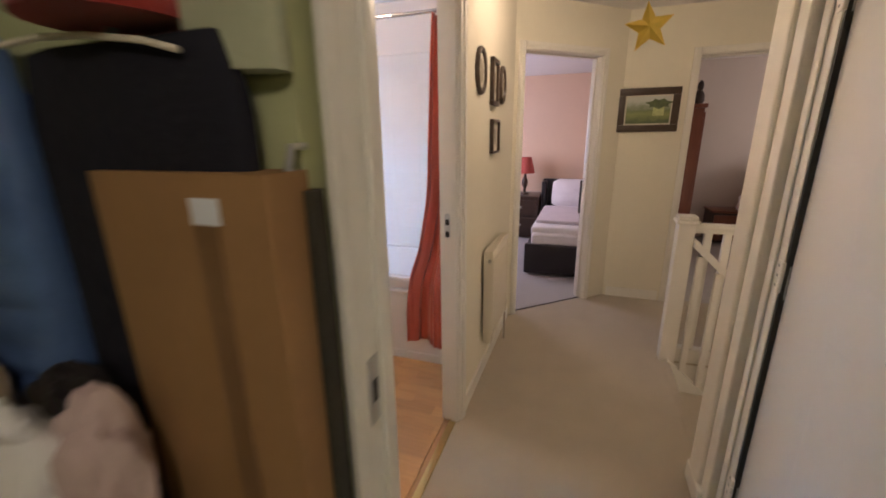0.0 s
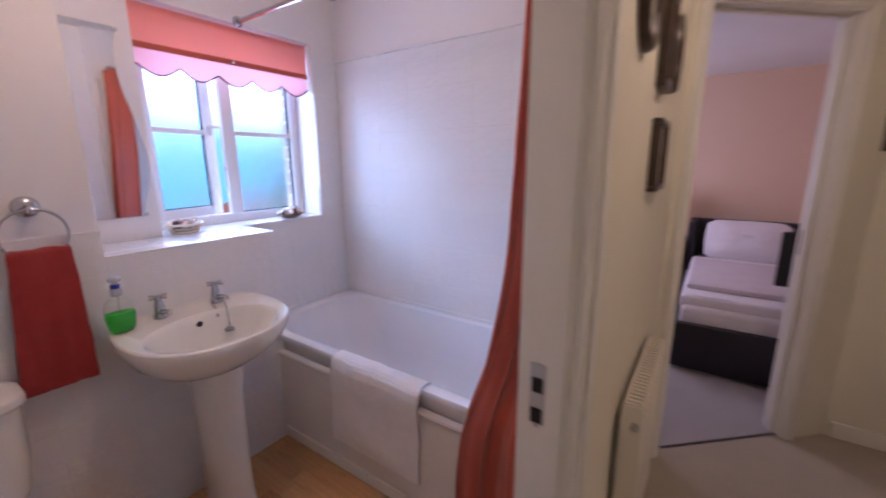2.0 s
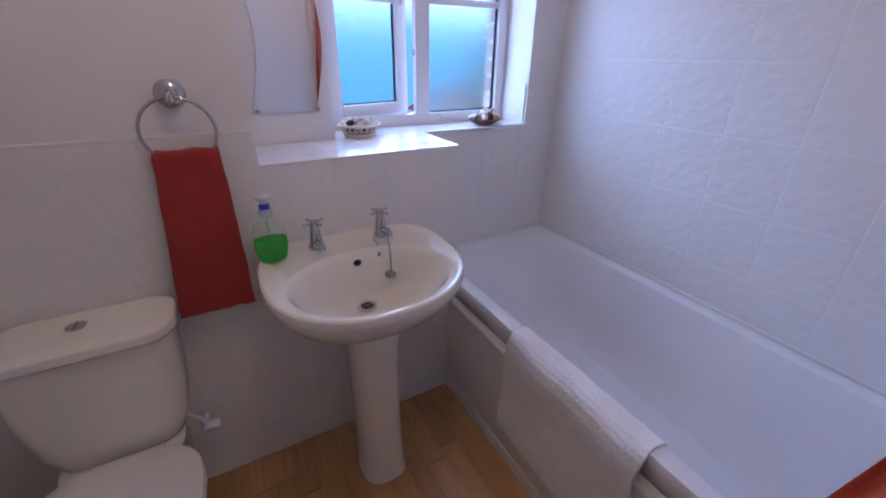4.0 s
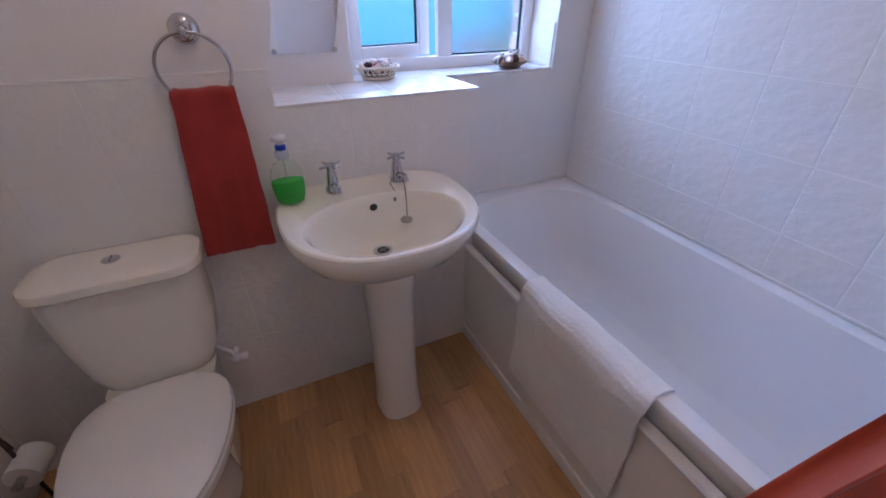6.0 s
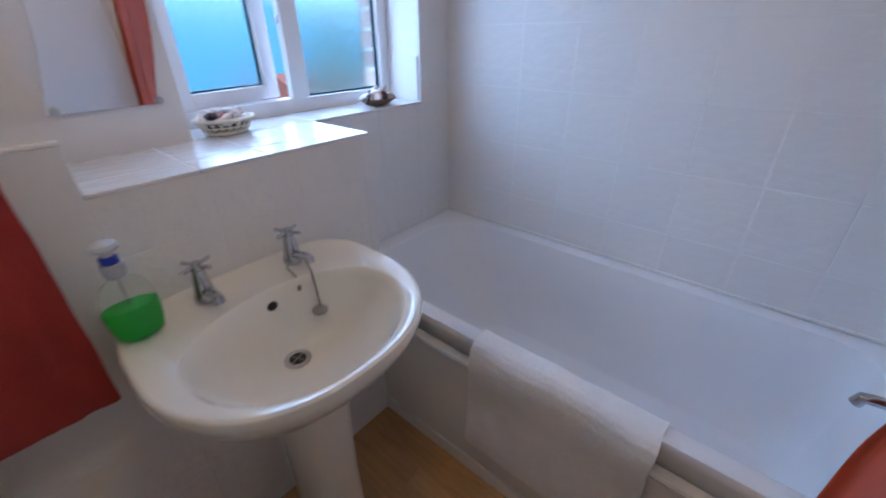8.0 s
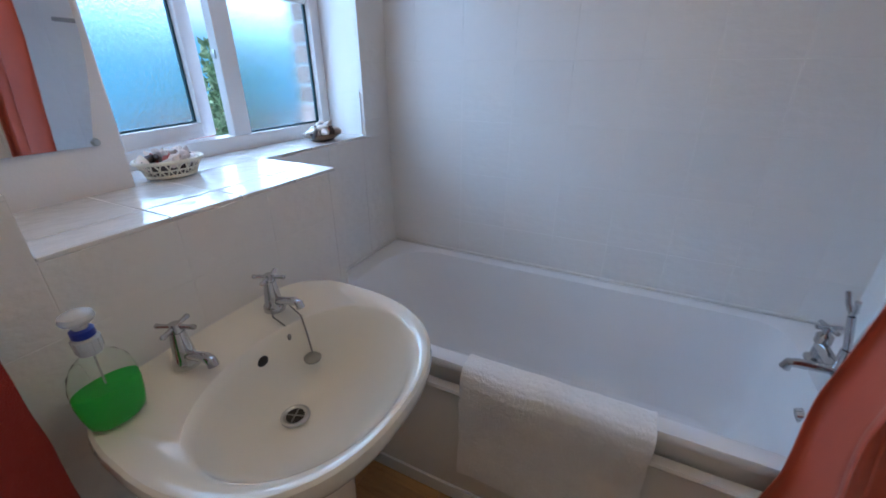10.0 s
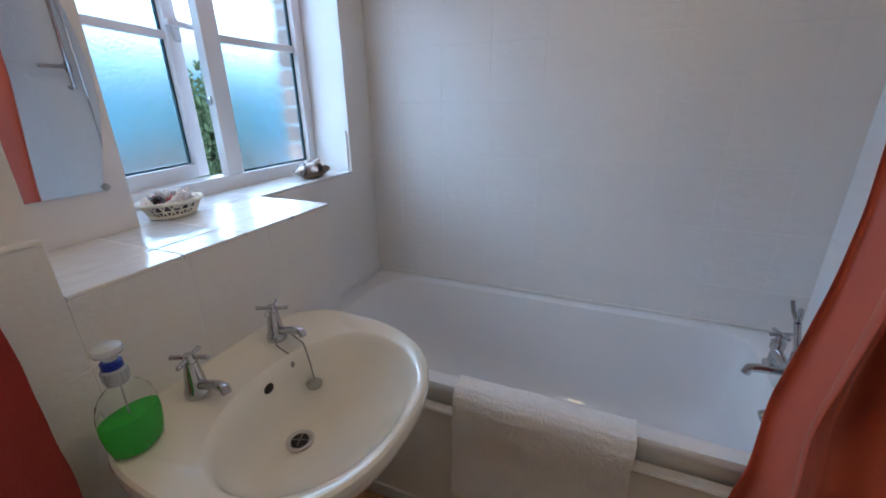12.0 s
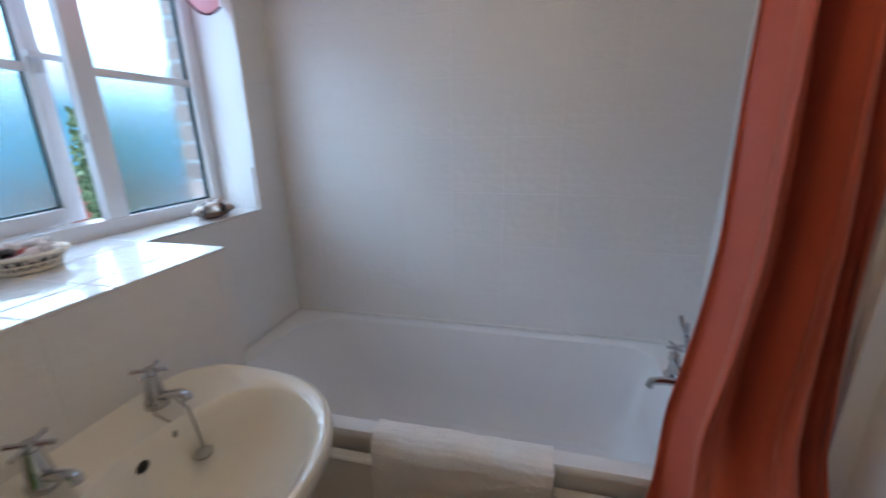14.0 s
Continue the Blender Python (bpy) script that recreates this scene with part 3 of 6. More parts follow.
def panel_door(name, label, width, height=1.975, thick=0.036, handle_side=1, st=0.105, relief=0.005, cols=2, rows=((0.22, 0.80), (0.98, 1.50), (1.60, 1.86)), soft=False):
    """Six-panel moulded door: hinge at u = 0, leaf along +u, faces at v = 0 and thick."""
    root = thing(name, label, "door")
    part("leaf", B(0, width, 0, thick, 0.006, height, 0.002), M_GLOSS, root)
    mid = 0.09
    pw = (width - 2 * st - mid * (cols - 1)) / cols
    for v0, v1 in ((-relief, -0.0003), (thick + 0.0003, thick + relief)):
        for z0, z1 in rows:
            for c in range(cols):
                u0 = st + c * (pw + mid)
                p = bmesh.new()
                if soft:
                    e = 0.024
                    f0, f1 = (v1, v0) if v0 < 0 else (v0, v1)
                    loft(p, [[(u0 + k, f0 + (f1 - f0) * h, z0 + k), (u0 + pw - k, f0 + (f1 - f0) * h, z0 + k), (u0 + pw - k, f0 + (f1 - f0) * h, z1 - k), (u0 + k, f0 + (f1 - f0) * h, z1 - k)]
                             for k, h in ((0, 0), (0.3 * e, 0.7), (0.6 * e, 1.0), (e, 1.0))])
                    part("panel", p, M_GLOSS, root)
                    continue
                for a, b, c0, c1 in ((u0, u0 + pw, z0, z0 + 0.022), (u0, u0 + pw, z1 - 0.022, z1), (u0, u0 + 0.022, z0 + 0.022, z1 - 0.022), (u0 + pw - 0.022, u0 + pw, z0 + 0.022, z1 - 0.022)):
                    box(p, a, b, v0, v1, c0, c1, 0.002)
                box(p, u0 + 0.05, u0 + pw - 0.05, v0, v1, z0 + 0.05, z1 - 0.05, 0.003)
                part("panel", p, M_GLOSS, root)
    u = width - 0.06
    for s, v in ((-1, 0.0), (1, thick)):
        p = bmesh.new()
        box(p, u - 0.02, u + 0.02, min(v, v + s * 0.008), max(v, v + s * 0.008), 0.93, 1.09, 0.003)
        cyl(p, (u, v, 1.03), (u, v + s * 0.045, 1.03), 0.009)
        tube(p, [(u, v + s * 0.045, 1.03), (u - 0.05, v + s * 0.05, 1.03), (u - 0.11, v + s * 0.047, 1.025)], 0.009)
        part("door_handle", p, M_STEEL, root, "brushed steel lever handle")
    for z in (0.22, 1.0, 1.74):
        p = B(-0.002, 0.0005, 0.004, thick - 0.004, z - 0.05, z + 0.05)
        cyl(p, (-0.006, -0.002, z - 0.05), (-0.006, -0.002, z + 0.05), 0.006, seg=10)
        part("hinge", p, M_STEEL, root, "steel hinge")
    return root


d = panel_door("door_bathroom", "white six-panel bathroom door standing open", 0.645)
d.matrix_world = pose(-0.17, Y0 + 0.006, 0, 0, 0, 192)
d = panel_door("door_far_room", "white panelled door, closed, beside the far bedroom", 0.74)
d.matrix_world = pose(2.76, 3.985, 0, 0, 0, 180)
d = panel_door("door_bedroom", "white panelled bedroom door standing open", 0.69)
d.matrix_world = DIAG @ pose(D0 - 0.012, 0.132, 0, 0, 0, 104)

# airing cupboard door in the east wall, closed
f = door_frame("door_frame_cupboard", Matrix(((0, 1, 0, 1.0), (1, 0, 0, 0), (0, 0, 1, 0), (0, 0, 0, 1))), 0.88, 1.570, 0.098, 1.965, "white gloss frame of the landing cupboard", near=False, far=False, stop=0.45)
# black strip stands in for the shade in the hinge gap
part("gap_shade_strip", B(0.9905, 1.014, 1.5606, 1.5716, 0.006, 1.95), M_BLACKPLASTIC, f, "black strip added to darken the hinge gap")
d = panel_door("door_cupboard", "white two-panel cupboard door, closed, with steel hinges", 0.670, 1.955, st=0.235, relief=0.0022, cols=1, rows=((0.22, 0.939), (1.094, 1.86)), soft=True)
d.matrix_world = pose(1.004, 1.560, 0, 0, 0, -90)
for z in (0.25, 1.015, 1.74):
    hp = B(0.9855, 0.9878, 1.574, 1.600, z - 0.045, z + 0.045, 0.0008)
    for k in range(3):
        cyl(hp, (0.9865, 1.566, z - 0.045 + 0.0305 * k), (0.9865, 1.566, z - 0.017 + 0.0305 * k), 0.0068, seg=12)
    hp = part("hinge", hp, M_GLOSS, f, "white painted butt hinge")
    for k in (-0.03, 0.0, 0.03):
        part("screw", cyl(bmesh.new(), (0.9856, 1.589, z + k), (0.9848, 1.589, z + k), 0.0042, seg=10), M_DULL, hp)

# rounded white corner post where the cupboard wall meets the stairwell
bm = B(0.988, 1.0, 1.572, 1.6645, 0, 2.03, 0.003)
box(bm, 0.980, 0.9879, 1.612, 1.650, 0, 2.03, 0.005, 3)
struct("trim_cupboard", bm, M_GLOSS, "white gloss moulding beside the cupboard door", "trim")
bm = B(0.958, 1.0, 1.665, 1.735, 0, 2.05, 0.008, 3)
box(bm, 0.945, 1.0, 1.7351, 1.872, 0, H - 0.001, 0.024, 5)
box(bm, 0.940, 1.0, 1.705, 1.88, 0, 0.09, 0.012, 3)
struct("trim_corner", bm, M_GLOSS, "rounded white gloss corner trim beside the stairwell", "trim")

# ---- bathroom: window and outside ----
win = thing("window_1", "white plastic casement window with obscured glass, one side ajar", "window", kind="structure", at=(XW, 2.478, 1.08))
bm = bmesh.new()
WY0, WY1, WZ0, WZ1 = 2.047, 2.909, 1.082, 2.055
for b in ((WY0, WY0 + 0.045, WZ0, WZ1), (WY0 + 0.045, WY1 - 0.045, WZ0, WZ0 + 0.05), (WY0 + 0.045, WY1 - 0.045, WZ1 - 0.05, WZ1)):
    box(bm, XW - 0.065, XW, b[0], b[1], b[2], b[3], 0.004)
box(bm, XW - 0.040, XW, WY1 - 0.045, WY1, WZ0, WZ1, 0.004)
box(bm, XW - 0.065, XW - 0.0401, WY1 - 0.012, WY1, WZ0, WZ1)
box(bm, XW - 0.034, XW, 2.452, 2.516, WZ0 + 0.05, WZ1 - 0.05, 0.004)
box(bm, XW - 0.065, XW - 0.0341, 2.476, 2.516, WZ0 + 0.05, WZ1 - 0.05, 0.004)
part("window_frame", bm, M_PVC, win)
# fixed light
part("pane", B(XW - 0.040, XW - 0.030, 2.517, 2.863, 1.133, 2.004), M_OBSCURE, win, "obscured rain-pattern glass").visible_shadow = False
part("glazing_bar", B(XW - 0.0299, XW - 0.012, 2.517, 2.863, 1.548, 1.572, 0.003), M_PVC, win)
gk = bmesh.new()
for b in ((2.516, 2.523, 1.132, 2.005), (2.855, 2.8638, 1.132, 2.005), (2.523, 2.857, 1.132, 1.139)):
    box(gk, XW - 0.0299, XW - 0.022, b[0], b[1], b[2], b[3])
part("gasket", gk, M_GASKET, win, "dark teal glazing gasket")
# casement ajar, hinged on its outer stile
CY0 = WY0 + 0.047
SASH = Matrix.Translation((XW - 0.012, CY0, 0)) @ Matrix.Rotation(radians(13.5), 4, "Z")
sw, sz0, sz1 = 0.372, WZ0 + 0.048, WZ1 - 0.048
bm = bmesh.new()
for b in ((0, 0.045, sz0, sz1), (0.045, sw - 0.053, sz0, sz0 + 0.045), (0.045, sw - 0.053, sz1 - 0.045, sz1)):
    box(bm, -0.055, 0, b[0], b[1], b[2], b[3], 0.004, m=SASH)
box(bm, -0.034, 0, sw - 0.053, sw, sz0, sz1, 0.004, m=SASH)
box(bm, -0.055, -0.0341, sw - 0.022, sw, sz0, sz1, m=SASH)
sash = part("casement", bm, M_PVC, win)
part("pane", B(-0.034, -0.024, 0.046, sw - 0.0535, sz0 + 0.046, sz1 - 0.046, m=SASH), M_OBSCURE, sash, "obscured rain-pattern glass").visible_shadow = False
part("glazing_bar", B(-0.0239, -0.006, 0.046, sw - 0.0535, 1.548, 1.572, 0.003, m=SASH), M_PVC, sash)
gk = bmesh.new()
for b in ((0.0455, 0.051, sz0 + 0.046, sz1 - 0.046), (sw - 0.061, sw - 0.0535, sz0 + 0.046, sz1 - 0.046), (0.051, sw - 0.061, sz0 + 0.0455, sz0 + 0.051)):
    box(gk, -0.0239, -0.017, b[0], b[1], b[2], b[3], m=SASH)
part("gasket", gk, M_GASKET, sash, "dark teal glazing gasket")
hd = B(0.0, 0.014, sw - 0.034, sw - 0.012, 1.545, 1.61, 0.004, m=SASH)
box(hd, 0.014, 0.032, sw - 0.075, sw + 0.035, 1.583, 1.60, 0.005, m=SASH)
part("window_handle", hd, M_PVC, sash, "white lever handle")
part("latch", B(XW - 0.030, XW - 0.012, 2.447, 2.4525, 1.36, 1.385, 0.002), M_STEEL, win, "steel latch keep")

# outside: ground, neighbouring house, hedge and the brick return of this house
g = bmesh.new()
bmesh.ops.create_grid(g, x_segments=20, y_segments=20, size=400, matrix=Matrix.Translation((-60, 0, -2.6)))
struct("ground", g, M_PALEGROUND, "ground outside the window, coloured pale to brighten the lower panes", "ground")
hs = thing("neighbour_house", "red-brick and cream house with a red tiled roof beyond the garden", "house", at=(-17, 13.0, -2.6))
part("wall", B(-21, -15, 11.2, 16, -2.6, -1.3), M_RENDER, hs, smooth=False)
part("roof", loft(bmesh.new(), [[(-21.4, 10.9, -1.3), (-14.6, 10.9, -1.3), (-18, 10.9, -0.1)], [(-21.4, 16.3, -1.3), (-14.6, 16.3, -1.3), (-18, 16.3, -0.1)]]), M_ROOF, hs, smooth=False)
for y in (11.8, 14.0):
    wd = part("window", B(-15.02, -14.97, y, y + 1.0, -2.3, -1.6), M_PVC, hs)
    part("pane", B(-14.98, -14.96, y + 0.08, y + 0.92, -2.24, -1.66), M_DRAINDARK, wd)


def tree(at, h, r, seed):
    rnd = random.Random(seed)
    root = thing("tree", "leafy green garden tree beyond the window", "tree", group="garden trees", at=at)
    bm = bmesh.new()
    x, y, z = at
    cyl(bm, (x, y, z), (x, y, z + h * 0.55), 0.14, 0.08, 10)
    for i in range(6):
        a = rnd.uniform(0, 6.28)
        cyl(bm, (x, y, z + h * (0.3 + 0.04 * i)), (x + math.cos(a) * r * 0.7, y + math.sin(a) * r * 0.7, z + h * (0.6 + 0.05 * i)), 0.05, 0.015, 6)
    part("trunk", bm, M_BARK, root)
    V, F = [], []
    for i in range(2600):
        d = Vector((rnd.gauss(0, 1), rnd.gauss(0, 1), rnd.gauss(0, 1))).normalized() * (rnd.random() ** 0.45)
        k = 1 + 0.35 * noise.noise(d * 2.3 + Vector((seed, 0, 0)))
        c = Vector((x, y, z + h * 0.66)) + Vector((d.x * r, d.y * r, d.z * h * 0.36)) * k
        q = Euler((rnd.uniform(0, 6), rnd.uniform(0, 6), rnd.uniform(0, 6))).to_matrix()
        s = rnd.uniform(0.05, 0.12)
        n = len(V)
        V += [tuple(c + q @ Vector(p)) for p in ((-s, 0, 0), (0, -s * 0.5, 0.01), (s, 0, 0), (0, s * 0.5, 0.01))]
        F.append((n, n + 1, n + 2, n + 3))
    me = bpy.data.meshes.new("crown")
    me.from_pydata([tuple(Vector(v) - Vector(at)) for v in V], [], F)
    me.materials.append(M_HEDGE)
    ob = new("crown", me)
    ob.parent = root
    return root


tree((-9.0, 7.75, -2.6), 4.6, 0.55, 3)
tree((-13.0, 10.6, -2.6), 4.3, 0.7, 5)

# brick outside face and the brick reveal of the window
out = wall("wall_outside", M_MORTAR, "red brick outside face of the house", (-2.38, -2.2501, -2.2, 2.0, -2.6, 3.0), (-2.38, -2.2501, 3.085, 3.6, -2.6, 3.0), (-2.38, -2.2501, 2.0, 3.085, -2.6, 1.03), (-2.38, -2.2501, 2.0, 3.085, 2.08, 3.0))
bme = mesh_of("brick", box(bmesh.new(), -0.040, 0.040, -0.006, 0.003, -0.0315, 0.0315, 0.003, 1), M_BRICK, False)
for r in range(13):
    shared("brick", bme, out, (-2.209 - (0.004 if r % 2 else 0.0), 2.905, 1.085 + r * 0.075))

# glowing sheet outside; its bright upper part throws daylight into the bathroom
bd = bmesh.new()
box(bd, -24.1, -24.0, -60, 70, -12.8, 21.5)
struct("backdrop", bd, M_BACKDROP, "glowing backdrop of pale sky and painted haze beyond the gardens", "backdrop")

# coral roller blind in the recess
bl = thing("roller_blind", "coral roller blind with a scalloped, dark-edged hem, half down", "blind", at=(-1.965, 2.478, 2.04))
part("roller", cyl(bmesh.new(), (-1.985, 2.052, 2.035), (-1.985, 2.905, 2.035), 0.018), M_BLIND, bl)


def blind_cloth(x, z0, z1, scallop=0.0, n=84):
    bm = bmesh.new()
    front, back = [], []
    for i in range(n + 1):
        y = 2.054 + 0.849 * i / n
        lo = z0 - scallop * (abs(math.sin(math.pi * 5.0 * i / n)) - 0.5)
        front.append((bm.verts.new((x, y, z1)), bm.verts.new((x, y, lo))))
        back.append((bm.verts.new((x - 0.0015, y, z1)), bm.verts.new((x - 0.0015, y, lo))))
    for i in range(n):
        for s, r in ((front, False), (back, True)):
            q = (s[i][0], s[i][1], s[i + 1][1], s[i + 1][0])
            bm.faces.new(q[::-1] if r else q)
        bm.faces.new((front[i][1], back[i][1], back[i + 1][1], front[i + 1][1]))
    return bm


SCAL = 0.042
part("upper_cloth", blind_cloth(-1.966, 1.885, 2.05), M_BLIND, bl)
part("lower_cloth", blind_cloth(-1.966, 1.792, 1.885, SCAL), M_BLIND_PALE, bl, "pale coral scalloped lower part")
part("hem_band", B(-1.9655, -1.961, 2.054, 2.903, 1.872, 1.897, 0.001), M_BLIND_DARK, bl, "dark coral batten pocket")
ed = bmesh.new()
tube(ed, [(-1.966, 2.054 + 0.849 * i / 84, 1.792 - SCAL * (abs(math.sin(math.pi * 5.0 * i / 84)) - 0.5)) for i in range(85)], 0.0035, 6)
part("edging", ed, M_DARKTRIM, bl, "maroon scalloped edging")
part("pull", ball(bmesh.new(), (-1.958, 2.47, 1.885), 0.007), M_PLASTICWHITE, bl, "small white pull")

# ---- bathroom: floor laminate, bath, basin, toilet ----
struct("floor_bathroom", B(XL - 0.02, -0.10, 0.80, 2.40, -0.0119, -0.006), M_LAMGAP, "tan wood-effect laminate floor in the bathroom", "floor")

bath = thing("bathtub", "white acrylic bathtub with a moulded front panel", "bathtub", at=(-1.07, 2.74, 0))
BX0, BX1, BY0, BY1, BZ = XN + 0.012, XB - 0.006, 2.378, YB - 0.010, 0.562


def rounded(x0, x1, y0, y1, r, z, n=6, r2=None):
    """Plan outline with round corners; r2 rounds the end at x0 apart."""
    pts = []
    for cx, cy, a0, rr in ((x1, y1, 0, r), (x0, y1, 90, r2 or r), (x0, y0, 180, r2 or r), (x1, y0, 270, r)):
        sx, sy = (1 if cx == x1 else -1), (1 if cy == y1 else -1)
        for k in range(n + 1):
            a = radians(a0 + 90 * k / n)
            pts.append((cx - sx * rr + rr * math.cos(a), cy - sy * rr + rr * math.sin(a), z))
    return pts


rings = [rounded(BX0, BX1, BY0, BY1, 0.02, BZ - 0.026), rounded(BX0, BX1, BY0, BY1, 0.02, BZ - 0.012), rounded(BX0 + 0.004, BX1 - 0.004, BY0 + 0.004, BY1 - 0.004, 0.02, BZ - 0.002),
         rounded(BX0 + 0.012, BX1 - 0.012, BY0 + 0.012, BY1 - 0.012, 0.025, BZ)]
ix0, ix1, iy0, iy1 = BX0 + 0.085, BX1 - 0.172, BY0 + 0.060, BY1 - 0.055
rings += [rounded(ix0 - 0.012, ix1 + 0.012, iy0 - 0.012, iy1 + 0.012, 0.10, BZ, r2=0.19), rounded(ix0 - 0.003, ix1 + 0.003, iy0 - 0.003, iy1 + 0.003, 0.10, BZ - 0.006, r2=0.19),
          rounded(ix0 + 0.004, ix1 - 0.002, iy0 + 0.003, iy1 - 0.003, 0.10, BZ - 0.03, r2=0.19)]
for d in (0.1, 0.2, 0.28, 0.335, 0.37, 0.388, 0.395):
    k = d / 0.395
    e = max(0, k - 0.7) / 0.3
    rings.append(rounded(ix0 + 0.01 + 0.19 * k + 0.09 * e * e, ix1 - 0.01 - 0.05 * k - 0.06 * e * e, iy0 + 0.008 + 0.045 * k + 0.07 * e * e, iy1 - 0.008 - 0.045 * k - 0.07 * e * e, 0.10, BZ - d, r2=0.17))
part("tub", loft(bmesh.new(), rings, cap0=False), M_ACRYLIC, bath)
bm = bmesh.new()
box(bm, XL + 0.012, XB - 0.006, BY0 + 0.016, BY0 + 0.026, 0.46, BZ - 0.027, 0.002)
part("upper_panel", bm, M_PANEL, bath, "recessed strip under the bath rim")
bm = bmesh.new()
prof = [(0.0, 0.0), (-0.008, 0.10), (-0.011, 0.22), (-0.011, 0.34), (-0.007, 0.44), (-0.006, 0.455), (-0.014, 0.463), (-0.017, 0.471), (-0.013, 0.479), (0.010, 0.484)]
xs0, xs1 = XL + 0.010, XB - 0.006
A = [bm.verts.new((xs0, BY0 - 0.004 + dy, z)) for dy, z in prof]
C = [bm.verts.new((xs1, BY0 - 0.004 + dy, z)) for dy, z in prof]
for i in range(len(prof) - 1):
    bm.faces.new((A[i], C[i], C[i + 1], A[i + 1]))
box(bm, xs0, xs1, BY0 + 0.002, BY0 + 0.0075, 0.0, 0.482)
part("front_panel", bm, M_PANEL, bath, "moulded white plastic front panel")
part("plinth", B(xs0, xs1, BY0 - 0.017, BY0 - 0.005, 0.0, 0.055, 0.003), M_PANEL, bath)
wst = cyl(bmesh.new(), (-0.52, 2.735, BZ - 0.396), (-0.52, 2.735, BZ - 0.390), 0.032, seg=24)
part("waste", wst, M_CHROME, bath, "chrome waste")
ovf = cyl(bmesh.new(), (ix1 - 0.024, 2.690, 0.476), (ix1 - 0.008, 2.690, 0.480), 0.019, 0.022, 24)
part("overflow", ovf, M_CHROME, bath, "chrome overflow cover")
sl = bmesh.new()
tube(sl, [(BX0 + 0.003, BY0 + 0.04, BZ + 0.004), (BX0 + 0.003, BY1, BZ + 0.004), (BX1, BY1, BZ + 0.004), (BX1 + 0.001, BY0 + 0.04, BZ + 0.004)], 0.007, 8)
solid("sealant_bead", sl, M_SEALANT, "white silicone bead between the bath and the tiles", "sealant")

# bath taps and shower mixer on the tap end
tp = thing("bath_mixer", "chrome bath and shower mixer tap with cross handles", "tap", at=(-0.32, 2.735, BZ))
tx = BX1 - 0.142
for y in (2.645, 2.855):
    bm = lathe(bmesh.new(), [(0.026, 0), (0.026, 0.008), (0.016, 0.014), (0.014, 0.055), (0.02, 0.062), (0.02, 0.085), (0.01, 0.095)], (tx, y, BZ), 18)
    st = part("pillar", bm, M_CHROME, tp)
    bm = bmesh.new()
    cyl(bm, (tx, y, BZ + 0.09), (tx, y, BZ + 0.115), 0.012, 0.009)
    for a in (20, 110):
        dx, dy = 0.032 * math.cos(radians(a)), 0.032 * math.sin(radians(a))
        cyl(bm, (tx - dx, y - dy, BZ + 0.112), (tx + dx, y + dy, BZ + 0.112), 0.006, seg=10)
    part("cross_handle", bm, M_CHROME, tp)
bm = bmesh.new()
cyl(bm, (tx, 2.645, BZ + 0.052), (tx, 2.855, BZ + 0.052), 0.016)
tube(bm, [(tx, 2.735, BZ + 0.055), (tx - 0.04, 2.735, BZ + 0.052), (tx - 0.075, 2.735, BZ + 0.050), (tx - 0.096, 2.735, BZ + 0.046), (tx - 0.102, 2.735, BZ + 0.026)], 0.013, 12)
part("spout", bm, M_CHROME, tp)
bm = bmesh.new()
cyl(bm, (tx, 2.735, BZ + 0.06), (tx, 2.735, BZ + 0.12), 0.013)
cyl(bm, (tx, 2.735, BZ + 0.12), (tx - 0.022, 2.735, BZ + 0.215), 0.0085)
tube(bm, [(tx - 0.036, 2.706, BZ + 0.268), (tx - 0.029, 2.714, BZ + 0.238), (tx - 0.022, 2.735, BZ + 0.217), (tx - 0.029, 2.756, BZ + 0.238), (tx - 0.036, 2.764, BZ + 0.268)], 0.0062, 10)
part("cradle", bm, M_CHROME, tp, "forked chrome handset cradle")

rail = thing("shower_riser", "chrome shower rail with a sliding handset holder", "shower rail", at=(XB, 2.835, 1.44))
bm = cyl(bmesh.new(), (XB - 0.045, 2.835, 1.445), (XB - 0.045, 2.835, 2.05), 0.009)
part("rail", bm, M_CHROME, rail)
for z in (1.455, 2.03):
    part("bracket", cyl(bmesh.new(), (XB - 0.001, 2.835, z), (XB - 0.05, 2.835, z), 0.013, 0.011), M_CHROME, rail)
bm = cyl(bmesh.new(), (XB - 0.045, 2.835, 1.53), (XB - 0.045, 2.835, 1.58), 0.015)
cyl(bm, (XB - 0.045, 2.835, 1.555), (XB - 0.06, 2.705, 1.555), 0.010)
part("slider", bm, M_CHROME, rail, "chrome arm of the handset holder")
part("hose", tube(bmesh.new(), [(XB - 0.03, 2.87, 1.98), (XB - 0.03, 2.888, 1.75), (XB - 0.03, 2.892, 1.4), (XB - 0.03, 2.892, 1.1), (XB - 0.05, 2.87, 0.85), (XB - 0.10, 2.80, 0.72), (XB - 0.135, 2.75, 0.66)], 0.0055, 8), M_STEEL, rail, "grey metal shower hose")

# ---- basin and pedestal ----
bs = thing("washbasin", "white ceramic pedestal washbasin with two taps", "washbasin", at=(-1.5, 1.965, 0))
BC, BR = 1.965, 0.84
SEG = 56


